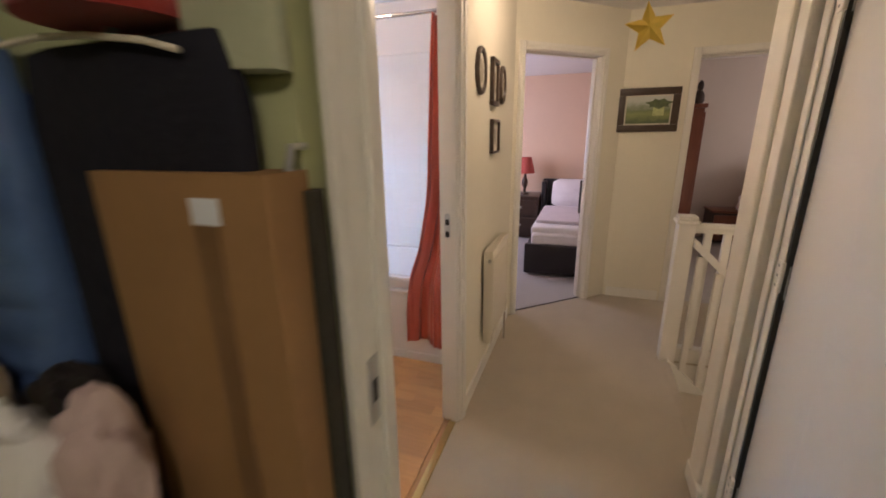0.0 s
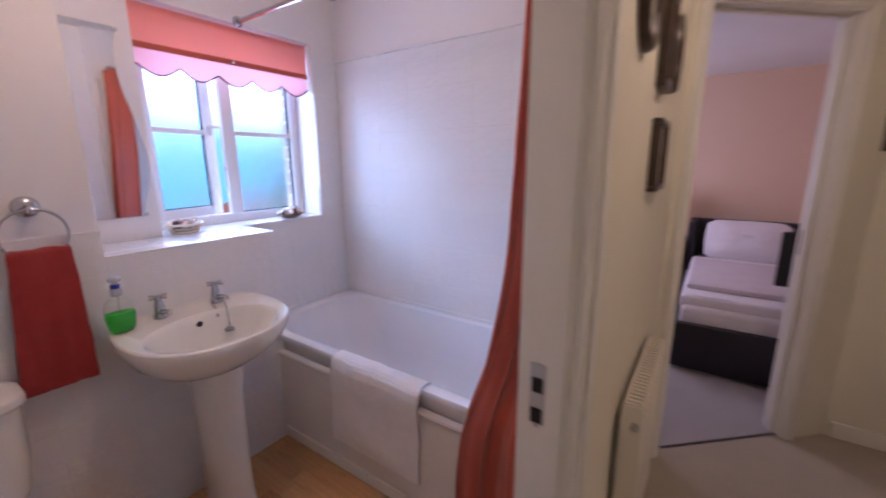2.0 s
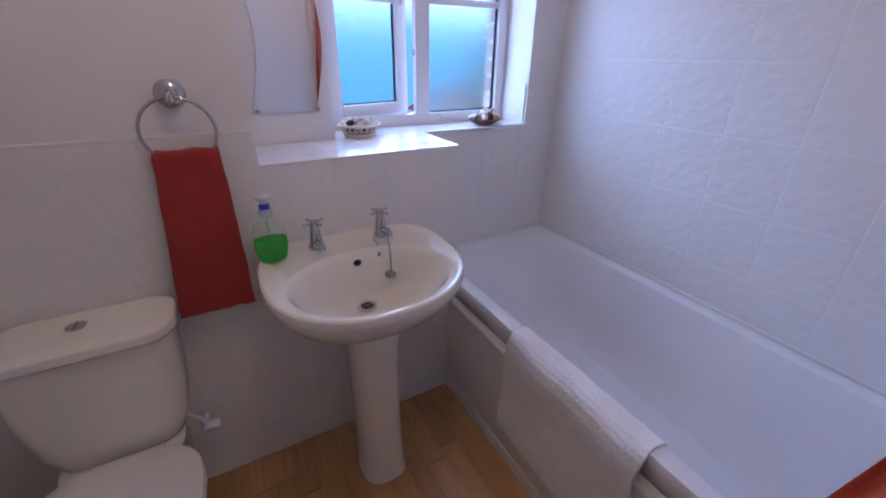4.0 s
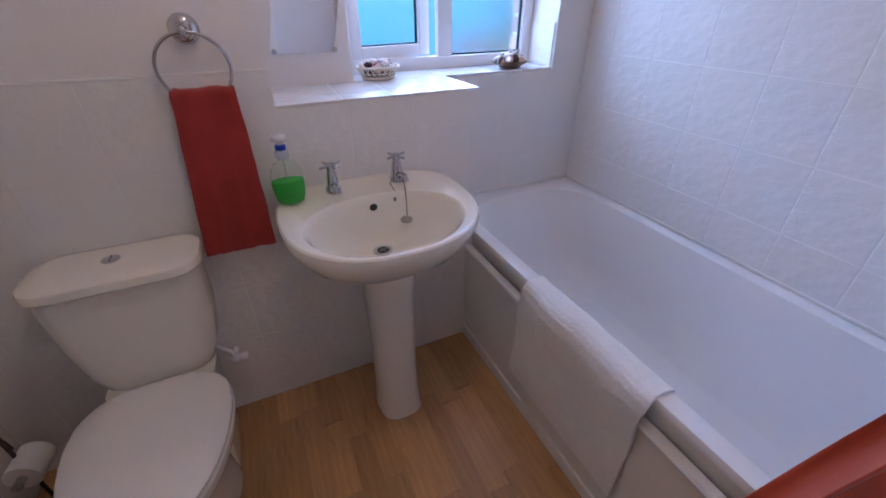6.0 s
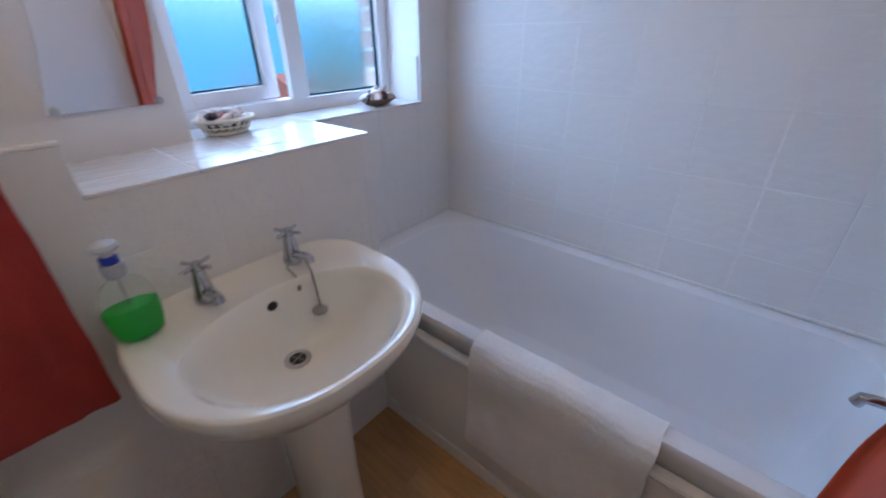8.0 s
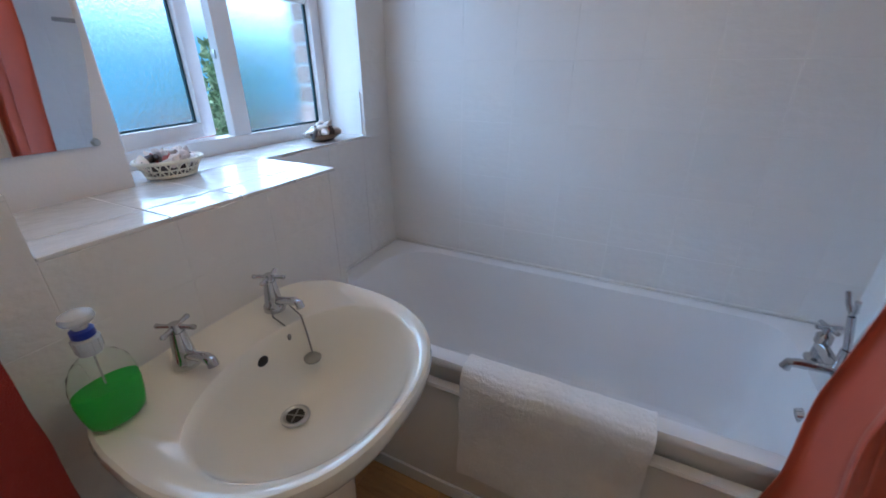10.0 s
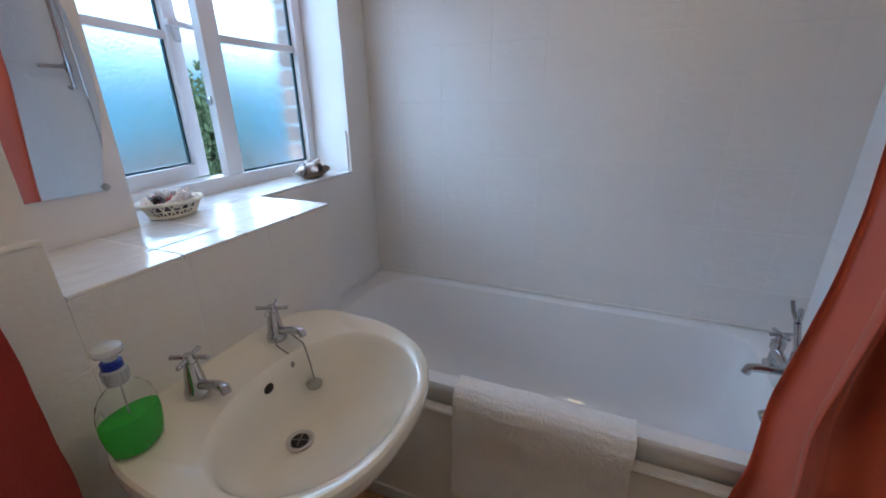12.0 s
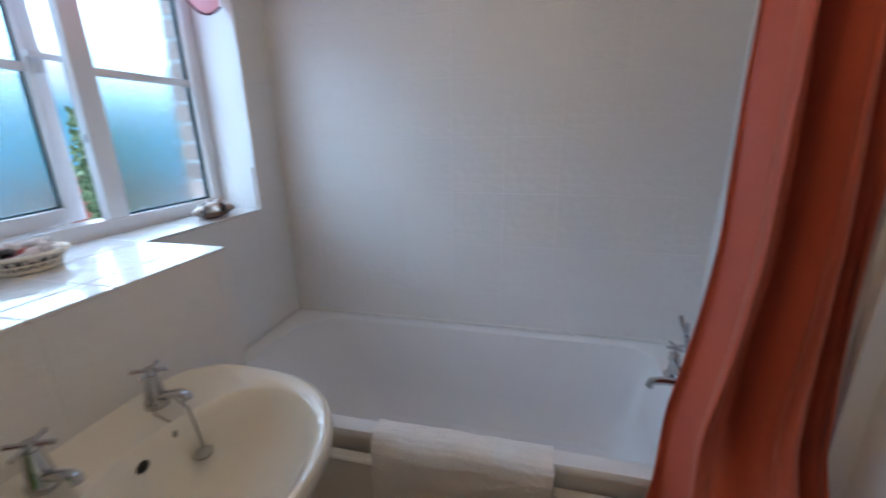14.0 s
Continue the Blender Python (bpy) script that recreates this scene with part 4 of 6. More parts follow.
def basin_ring(sc, dx, z, bx=0.0, squash=1.0, grow=0.0):
    """D-shaped outline, straight at the wall and round in front."""
    pts = []
    for k in range(SEG):
        a = 2 * math.pi * k / SEG
        c, s = math.cos(a), math.sin(a)
        px = abs(c) ** 0.9 * (1 if c > 0 else -1)
        if c >= 0:
            x = 0.262 * px
            y = 0.278 * (abs(s) ** 0.85) * (1 if s > 0 else -1)
        else:
            x = -0.215 * (abs(c) ** 0.55)
            y = 0.278 * (abs(s) ** 0.42) * (1 if s > 0 else -1)
            y *= 1 - 0.06 * abs(c)
        pts.append((-1.437 + dx + x * sc, BC + y * sc * squash, z))
    return pts


def bowl_ring(sx, sy, cx, z):
    return [(cx + sx * math.cos(2 * math.pi * k / SEG) * (1.0 if math.cos(2 * math.pi * k / SEG) > 0 else 0.82), BC + sy * math.sin(2 * math.pi * k / SEG), z) for k in range(SEG)]


rings = [basin_ring(0.30, -0.03, 0.640), basin_ring(0.42, -0.03, 0.650), basin_ring(0.68, -0.025, 0.690), basin_ring(0.88, -0.012, 0.745), basin_ring(0.965, -0.004, 0.790), basin_ring(0.995, 0, 0.815),
         basin_ring(1.0, 0, 0.828), basin_ring(0.992, 0, 0.839), basin_ring(0.972, 0, 0.843), basin_ring(0.945, 0, 0.8425)]
for sx, sy, cx, z in ((0.178, 0.228, -1.372, 0.838), (0.172, 0.221, -1.372, 0.832), (0.164, 0.212, -1.374, 0.815), (0.150, 0.192, -1.385, 0.775), (0.125, 0.158, -1.40, 0.735), (0.088, 0.112, -1.42, 0.702), (0.05, 0.06, -1.438, 0.686), (0.026, 0.026, -1.445, 0.681)):
    rings.append(bowl_ring(sx, sy, cx, z))
rings = [[(x, y, z - 0.020 * max(0.0, (x + 1.55) / 0.38)) for x, y, z in r] for r in rings]
part("bowl", loft(bmesh.new(), rings), M_CERAMIC, bs)
bm = bmesh.new()
prs = []
for z, w, dep, fx in ((0.0, 0.082, 0.20, -1.335), (0.03, 0.078, 0.20, -1.34), (0.12, 0.074, 0.20, -1.345), (0.35, 0.072, 0.20, -1.345), (0.55, 0.074, 0.22, -1.335), (0.63, 0.078, 0.24, -1.32), (0.655, 0.08, 0.24, -1.32)):
    ring = []
    for k in range(20):
        a = 2 * math.pi * k / 20
        c, s = math.cos(a), math.sin(a)
        ring.append((fx - dep / 2 + dep / 2 * (abs(c) ** 0.7) * (1 if c > 0 else -1), BC + w * (abs(s) ** 0.7) * (1 if s > 0 else -1), z))
    prs.append(ring)
part("pedestal", loft(bm, prs), M_CERAMIC, bs)
w = lathe(bmesh.new(), [(0.0295, 0.0), (0.0295, 0.003), (0.024, 0.0045), (0.020, 0.002)], (-1.445, BC, 0.6775), 24)
w = part("waste", w, M_STEEL, bs, "chrome slotted basin waste")
part("hole", cyl(bmesh.new(), (-1.445, BC, 0.676), (-1.445, BC, 0.6805), 0.0185, seg=20), M_DRAINDARK, w)
bm = bmesh.new()
for a in (20, 110):
    box(bm, -0.018, 0.018, -0.0016, 0.0016, -0.001, 0.001, m=pose(-1.445, BC, 0.6806, 0, 0, a))
part("grate", bm, M_DULL, w)
part("overflow", ball(bmesh.new(), (-1.508, BC, 0.797), 0.0125, 0.5, 1, 0.9), M_DRAINDARK, bs, "dark overflow hole")


def pillar_tap(y):
    t = thing("basin_tap", "chrome pillar tap with a cross handle", "tap", group="basin taps", at=(-1.575, y, 0.842))
    x, z = -1.575, 0.842
    part("body", lathe(bmesh.new(), [(0.023, 0), (0.023, 0.012), (0.0185, 0.02), (0.016, 0.045), (0.0125, 0.066), (0.0125, 0.072)], (x, y, z), 20), M_CHROME, t)
    part("spout", tube(bmesh.new(), [(x + 0.005, y, z + 0.022), (x + 0.035, y, z + 0.030), (x + 0.065, y, z + 0.038), (x + 0.078, y, z + 0.036), (x + 0.081, y, z + 0.026)], 0.0094, 12), M_CHROME, t)
    bm = cyl(bmesh.new(), (x, y, z + 0.07), (x, y, z + 0.088), 0.011, 0.009)
    for a in (25, 115):
        dx, dy = 0.032 * math.cos(radians(a)), 0.032 * math.sin(radians(a))
        cyl(bm, (x - dx, y - dy, z + 0.081), (x + dx, y + dy, z + 0.081), 0.0043, seg=10)
        for k in (-1, 1):
            ball(bm, (x + k * dx, y + k * dy, z + 0.081), 0.0052, u=10, v=6)
    part("cross_handle", bm, M_CHROME, t)
    return t


pillar_tap(1.866)
pillar_tap(2.068)
pl = thing("basin_plug", "grey rubber basin plug on a ball chain", "plug", at=(-1.47, 2.06, 0.78))
part("chain", tube(bmesh.new(), [(-1.562, 2.085, 0.862), (-1.527, 2.072, 0.858), (-1.492, 2.063, 0.852), (-1.481, 2.061, 0.815), (-1.470, 2.058, 0.764)], 0.002, 6), M_DULL, pl)
part("stopper", lathe(bmesh.new(), [(0.017, 0), (0.019, 0.006), (0.014, 0.011), (0.004, 0.014)], (-1.468, 2.054, 0.750), 18), M_PLUG, pl, "grey plug disc")
tag = tube(bmesh.new(), [(-1.562, 2.048, 0.855), (-1.538, 2.031, 0.853), (-1.513, 2.036, 0.836), (-1.507, 2.035, 0.818)], 0.002, 6)
ball(tag, (-1.505, 2.033, 0.812), 0.0062, 1, 1, 1.4, 10, 8)
part("loose_end", tag, M_DULL, pl)

sp = thing("soap_dispenser", "clear pump bottle half full of green liquid soap on the basin", "soap bottle", at=(-1.545, 1.742, 0.843))
so = (-1.545, 1.742, 0.8435)
part("soap", lathe(bmesh.new(), [(0.029, 0.003), (0.0355, 0.009), (0.0400, 0.030), (0.0420, 0.052), (0.0418, 0.066), (0.0410, 0.068)], so, 32, 0.60, 1.0), M_SOAP, sp, "bright green liquid soap")
shell = lathe(bmesh.new(), [(0.030, 0.0), (0.0368, 0.006), (0.0415, 0.030), (0.0436, 0.055), (0.0425, 0.080), (0.0370, 0.101), (0.027, 0.115), (0.016, 0.123), (0.0135, 0.128)], so, 32, 0.62, 1.0)
part("bottle", shell, M_CLEAR, sp).visible_shadow = False
part("neck", lathe(bmesh.new(), [(0.0135, 0.126), (0.0155, 0.130), (0.0165, 0.150), (0.014, 0.152)], so, 24), M_PUMP, sp, "milky clear collar")
for k in range(12):
    a = 2 * math.pi * k / 12
    part("grip_rib", cyl(bmesh.new(), (so[0] + 0.0158 * math.cos(a), so[1] + 0.0158 * math.sin(a), so[2] + 0.131), (so[0] + 0.0167 * math.cos(a), so[1] + 0.0167 * math.sin(a), so[2] + 0.149), 0.001, seg=6), M_PUMP, sp)
part("collar", lathe(bmesh.new(), [(0.0125, 0.1525), (0.0140, 0.154), (0.0140, 0.164), (0.011, 0.166)], so, 24), M_PLASTICBLUE, sp, "blue pump ring")
part("pump", lathe(bmesh.new(), [(0.009, 0.1665), (0.010, 0.172), (0.0185, 0.177), (0.0205, 0.182), (0.0185, 0.188), (0.012, 0.1915), (0.004, 0.193)], so, 24), M_PUMP, sp, "milky clear domed pump head")
part("dip_tube", cyl(bmesh.new(), (so[0], so[1], so[2] + 0.069), (so[0] + 0.004, so[1], so[2] + 0.127), 0.0014, seg=8), M_PUMP, sp)

# ---- toilet ----
wc = thing("toilet", "white close-coupled toilet with the lid closed", "toilet", at=(-1.45, 1.29, 0))
TC = 1.292


def trect(x0, x1, hw, z, r, n=5):
    return rounded(x0, x1, TC - hw, TC + hw, r, z, n)


part("cistern", loft(bmesh.new(), [trect(-1.635, -1.470, 0.122, 0.402, 0.045), trect(-1.637, -1.457, 0.138, 0.422, 0.05), trect(-1.640, -1.453, 0.159, 0.48, 0.05), trect(-1.643, -1.455, 0.174, 0.58, 0.05), trect(-1.645, -1.462, 0.180, 0.735, 0.045)]), M_CERAMIC, wc)
cl = [trect(-1.648, -1.452, 0.188, 0.7355, 0.065), trect(-1.650, -1.446, 0.193, 0.742, 0.07), trect(-1.650, -1.446, 0.193, 0.755, 0.07), trect(-1.648, -1.449, 0.190, 0.763, 0.068), trect(-1.642, -1.458, 0.181, 0.768, 0.062), trect(-1.62, -1.49, 0.15, 0.7705, 0.04)]
part("cistern_lid", loft(bmesh.new(), cl), M_CERAMIC, wc)
fb = lathe(bmesh.new(), [(0.021, 0.0), (0.021, 0.003), (0.018, 0.0045)], (-1.555, TC - 0.008, 0.7695), 24)
fb = part("flush_button", fb, M_CHROME, wc, "chrome dual flush button")
part("split", B(-1.572, -1.538, TC - 0.009, TC - 0.007, 0.7735, 0.7746), M_DRAINDARK, fb)


def seat_ring(sc, z, off=0.0, hw=0.182):
    pts = []
    for k in range(40):
        a = 2 * math.pi * k / 40
        c, s = math.cos(a), math.sin(a)
        x = 0.30 * c if c > 0 else -0.138 * abs(c) ** 0.5
        y = hw * abs(s) ** (0.9 if c > 0 else 0.45) * (1 if s > 0 else -1)
        if c < 0:
            y *= 1 - 0.22 * abs(c)
        pts.append((-1.30 + off + x * sc, TC + y * sc, z))
    return pts


pan = [seat_ring(0.55, 0.0, -0.06, 0.19), seat_ring(0.56, 0.05, -0.06, 0.18), seat_ring(0.58, 0.18, -0.05, 0.17), seat_ring(0.80, 0.29, -0.02), seat_ring(0.95, 0.36, 0), seat_ring(0.98, 0.385, 0), seat_ring(0.97, 0.392, 0)]
part("pan", loft(bmesh.new(), pan), M_CERAMIC, wc)
part("pan_foot", loft(bmesh.new(), [rounded(-1.63, -1.36, TC - 0.10, TC + 0.10, 0.04, 0.0), rounded(-1.63, -1.38, TC - 0.12, TC + 0.12, 0.04, 0.35), rounded(-1.635, -1.42, TC - 0.135, TC + 0.135, 0.04, 0.413)]), M_CERAMIC, wc)
part("seat", loft(bmesh.new(), [seat_ring(1.0, 0.394, 0), seat_ring(1.012, 0.400, 0), seat_ring(1.008, 0.410, 0), seat_ring(0.985, 0.413, 0)]), M_SEAT, wc)
part("seat_lid", loft(bmesh.new(), [seat_ring(0.99, 0.4145, 0), seat_ring(1.005, 0.419, 0), seat_ring(1.0, 0.428, 0), seat_ring(0.96, 0.434, 0), seat_ring(0.6, 0.439, 0)]), M_SEAT, wc, "glossy white toilet lid, closed")
for y in (TC - 0.07, TC + 0.07):
    part("seat_hinge", cyl(bmesh.new(), (-1.441, y - 0.02, 0.412), (-1.441, y + 0.02, 0.412), 0.011), M_SEAT, wc)
vl = cyl(bmesh.new(), (-1.659, 1.455, 0.288), (-1.585, 1.455, 0.288), 0.010, seg=12)
tube(vl, [(-1.60, 1.455, 0.288), (-1.60, 1.445, 0.325), (-1.60, 1.420, 0.350), (-1.60, 1.395, 0.390), (-1.60, 1.390, 0.405)], 0.008, 10)
ball(vl, (-1.60, 1.455, 0.288), 0.018)
cyl(vl, (-1.60, 1.455, 0.288), (-1.60, 1.492, 0.284), 0.014, 0.018, 14)
part("inlet_valve", vl, M_PLASTICWHITE, wc, "white water inlet valve")

rh = thing("toilet_roll_stand", "chrome stand with a toilet roll beside the toilet", "toilet roll holder", at=(-1.48, 0.93, 0))
part("base", lathe(bmesh.new(), [(0.07, 0), (0.07, 0.008), (0.02, 0.016)], (-1.48, 0.90, 0), 24), M_CHROME, rh)
part("post", tube(bmesh.new(), [(-1.48, 0.90, 0.012), (-1.48, 0.90, 0.34), (-1.472, 0.905, 0.378), (-1.455, 0.92, 0.386), (-1.443, 0.932, 0.372), (-1.438, 0.938, 0.350)], 0.005), M_IRON, rh, "dark wire post with a hooked end")
rl = bmesh.new()
cyl(rl, (-1.43, 0.915, 0.245), (-1.51, 0.925, 0.245), 0.042, seg=28)
part("roll", rl, M_PAPER, rh, "white paper roll")
part("arm", cyl(bmesh.new(), (-1.40, 0.912, 0.245), (-1.53, 0.927, 0.245), 0.012), M_CHROME, rh)

# ---- towel ring, towel, mirror ----
TY, TZ = 1.594, 1.274   # towel ring plate
tr = thing("towel_ring", "chrome towel ring with a domed wall plate", "towel ring", at=(XL, TY, TZ))
bm = cyl(bmesh.new(), (XL + 0.0005, TY, TZ), (XL + 0.012, TY, TZ), 0.034, 0.032, 28)
ball(bm, (XL + 0.012, TY, TZ), 0.031, 0.55, 1, 1, 24, 14)
part("wall_plate", bm, M_CHROME, tr, "domed chrome wall plate")
part("neck", cyl(bmesh.new(), (XL + 0.02, TY, TZ), (XL + 0.048, TY, TZ - 0.004), 0.010, 0.008), M_CHROME, tr)
part("clasp", ball(bmesh.new(), (XL + 0.048, TY, TZ - 0.006), 0.011, 0.9, 0.8, 1.3, 14, 10), M_CHROME, tr)
RR = 0.079
ringpts = [(XL + 0.047 - 0.010 * (1 - math.cos(2 * math.pi * k / 48)), TY + RR * math.sin(2 * math.pi * k / 48), TZ - 0.004 - RR + RR * math.cos(2 * math.pi * k / 48)) for k in range(48)]
part("ring", tube(bmesh.new(), ringpts, 0.0042, 10, closed=True), M_CHROME, tr)


def hanging_towel(name, label, category, mat, path, wide, thick, centre, lean=0.0, nw=26, seed=1, amp=0.006, axis="y", fluff=0.0015, fine=4):
    """Cloth swept along a path (out, z), folded over its support; wide(z-run 0..1) gives half width."""
    bm = bmesh.new()
    path = [(a[0] + (b[0] - a[0]) * k / fine, a[1] + (b[1] - a[1]) * k / fine) for a, b in zip(path, path[1:]) for k in range(fine)] + [path[-1]]
    n = len(path)
    grid = []
    for side in (1, -1):
        rows = []
        for i, (o, z) in enumerate(path):
            a = path[max(0, i - 1)]
            b = path[min(n - 1, i + 1)]
            t = Vector((b[0] - a[0], b[1] - a[1])).normalized()
            nrm = Vector((t.y, -t.x)) * thick / 2 * side
            s = i / (n - 1)
            row = []
            for j in range(nw + 1):
                u = j / nw * 2 - 1
                hw, sh = wide(s)
                fold = amp * math.sin(u * 5.3 + seed) * math.sin(min(1, s * 1.6) * math.pi) + amp * 0.8 * noise.noise(Vector((u * 2.2, s * 5, seed)))
                y = centre + sh + u * hw + 0.003 * noise.noise(Vector((u * 3, s * 9, seed + 5)))
                pile = fluff * (0.5 + noise.noise(Vector((y * 150, z * 150, o * 150 + side))) + 0.7 * noise.noise(Vector((y * 310, z * 310, seed + o * 310))))
                nx = nrm * (1 + 2 * pile / thick)
                oo, zz = o + nx.x + fold, z + nx.y + (0.004 * noise.noise(Vector((u * 3, s * 3, seed + 9))))
                row.append(bm.verts.new((oo, y, zz) if axis == "y" else (y, oo, zz)))
            rows.append(row)
        grid.append(rows)
    f, k = grid
    for i in range(n - 1):
        for j in range(nw):
            bm.faces.new((f[i][j], f[i][j + 1], f[i + 1][j + 1], f[i + 1][j]))
            bm.faces.new((k[i][j], k[i + 1][j], k[i + 1][j + 1], k[i][j + 1]))
    for i in range(n - 1):
        bm.faces.new((f[i][0], f[i + 1][0], k[i + 1][0], k[i][0]))
        bm.faces.new((f[i][nw], k[i][nw], k[i + 1][nw], f[i + 1][nw]))
    for j in range(nw):
        bm.faces.new((f[0][j], k[0][j], k[0][j + 1], f[0][j + 1]))
        bm.faces.new((f[-1][j], f[-1][j + 1], k[-1][j + 1], k[-1][j]))
    return solid(name, bm, mat, label, category)


tw = [(XL + 0.013, 0.80)] + [(XL + 0.013, 0.80 + 0.31 * i / 10) for i in range(1, 11)]
tw += [(XL + 0.02, 1.134), (XL + 0.028, 1.142), (XL + 0.037, 1.140), (XL + 0.043, 1.131)]
tw += [(XL + 0.044 + 0.012 * math.sin(i / 16 * 1.5), 1.125 - 0.427 * i / 16) for i in range(1, 17)]
hanging_towel("hand_towel", "dark red terry hand towel hanging through the towel ring", "towel", M_RED, tw, lambda s: (0.073 + (0.022 * min(1, (s - 0.45) * 1.9) if s > 0.45 else -0.012 * min(1, (0.45 - s) * 4)), 0.008 - 0.020 * max(0, s - 0.5) * 2), 0.012, 1.589, seed=4, amp=0.006, nw=60, fluff=0.0009, fine=3)

mt = [(BY0 + 0.060, 0.551), (BY0 + 0.055, 0.561), (BY0 + 0.046, 0.5670), (BY0 + 0.034, 0.5685), (BY0 + 0.018, 0.5685), (BY0 + 0.002, 0.5665), (BY0 - 0.011, 0.559), (BY0 - 0.020, 0.547)]
mt += [(BY0 - 0.026 - 0.004 * math.sin(i * 0.5), 0.54 - 0.375 * i / 18) for i in range(1, 19)]
hanging_towel("bath_mat", "white terry bath mat draped over the bath rim", "bath mat", M_WHITETOWEL, mt, lambda s: (0.245, 0.0), 0.009, -1.0, seed=7, amp=0.005, axis="x", nw=220, fluff=0.0011, fine=6)

mr = thing("wall_mirror", "frameless wavy-edged mirror held by round clips", "mirror", at=(XN, 1.9, 1.2))


def mirror_outline(g=0.0, n=40):
    """Both sides follow one slow wave."""
    L, R = [], []
    for i in range(n + 1):
        z = 1.185 + 0.735 * i / n
        w = 0.030 * math.sin((z - 1.205) / 0.735 * 2 * math.pi - 0.25) + 0.004
        L.append((1.795 + w - g, z))
        R.append((1.997 + w + g, z))
    return R + L[::-1]


def plate(bm, pts, x0, x1):
    return loft(bm, [[(x0, y, z) for y, z in pts], [(x1, y, z) for y, z in pts]])


part("glass", plate(bmesh.new(), mirror_outline(), XN + 0.004, XN + 0.009), M_MIRROR, mr, "silvered mirror glass", smooth=False)
part("backing", plate(bmesh.new(), mirror_outline(-0.001), XN + 0.0005, XN + 0.0038), M_BLACKPLASTIC, mr, smooth=False)
for y, z in ((1.802, 1.192), (1.995, 1.192), (1.80, 1.912), (1.99, 1.912)):
    part("clip", cyl(bmesh.new(), (XN + 0.0092, y, z), (XN + 0.016, y, z), 0.0085, 0.006, 16), M_STEEL, mr, "round steel mirror clip")

# ---- shower rod and curtain ----
rd = thing("curtain_rod", "chrome shower curtain rod over the bath", "curtain rod", at=(-1.07, 2.50, 2.07))
part("rod", cyl(bmesh.new(), (XB - 0.001, 2.50, 2.07), (XN + 0.001, 2.50, 2.07), 0.011), M_CHROME, rd)
for x, s in ((XB, -1), (XN, 1)):
    part("flange", cyl(bmesh.new(), (x + s * 0.001, 2.50, 2.07), (x + s * 0.014, 2.50, 2.07), 0.026, 0.018, 20), M_CHROME, rd)

CW, CHN, CN = 260, 96, 3
bm = bmesh.new()
rows = []
for i in range(CHN + 1):
    s = i / CHN
    z = 2.045 - (2.045 - 0.185) * s
    f = min(1, max(0, (s - 0.45) / 0.48))
    tuck = min(1, max(0, (0.76 - z) / 0.20))
    hang = 2.360 + 0.097 * max(0, z - 0.57) - 0.062 * tuck * tuck * (3 - 2 * tuck)
    xl = -0.415 - 0.025 * s - 0.112 * f * f * (3 - 2 * f)
    xr = -0.222
    row = []
    for j in range(CW + 1):
        u = j / CW
        ph = 2 * math.pi * (CN * u + 0.35 * math.sin(5 * u + 0.8) + 0.06 * math.sin(4 * s + 9 * u))
        a = (0.070 - 0.008 * s) * (0.75 + 0.25 * math.sin(9 * u + 2))
        y = hang + a * math.sin(ph) + 0.25 * a * math.sin(2.3 * ph + 1 + s) + 0.014 * noise.noise(Vector((u * 4, s * 4, 2)))
        y += 0.004 * math.sin(5.1 * ph + 2 * s) + 0.008 * noise.noise(Vector((u * 9, s * 5, 6))) + 0.0025 * noise.noise(Vector((u * 24, s * 14, 9)))
        y = min(y, 2.354 + 1.2 * max(0, z - 0.575))
        x = xl + (xr - xl) * u + 0.012 * math.sin(2 * ph + s * 2)
        row.append(bm.verts.new((min(x, XB - 0.016 if y > 2.36 else XB + 0.03), y, z + (0.010 * math.sin(ph * 0.5) if i == CHN else 0))))
    rows.append(row)
for i in range(CHN):
    for j in range(CW):
        bm.faces.new((rows[i][j], rows[i + 1][j], rows[i + 1][j + 1], rows[i][j + 1]))
cu = thing("shower_curtain", "orange shower curtain gathered to one side of the bath", "curtain", at=(-0.4, 2.42, 2.05))
ob = part("cloth", bm, M_CURTAIN, cu)
so_mod = ob.modifiers.new("thickness", "SOLIDIFY")
so_mod.thickness = 0.0015
for k in range(CN + 1):
    x = -0.38 + 0.13 * k / CN
    pts = [(x, 2.50 + 0.019 * math.cos(a * math.pi / 10), 2.064 + 0.021 * math.sin(a * math.pi / 10)) for a in range(20)]
    part("curtain_ring", tube(bmesh.new(), pts, 0.0022, 6, closed=True), M_PLASTICWHITE, cu)

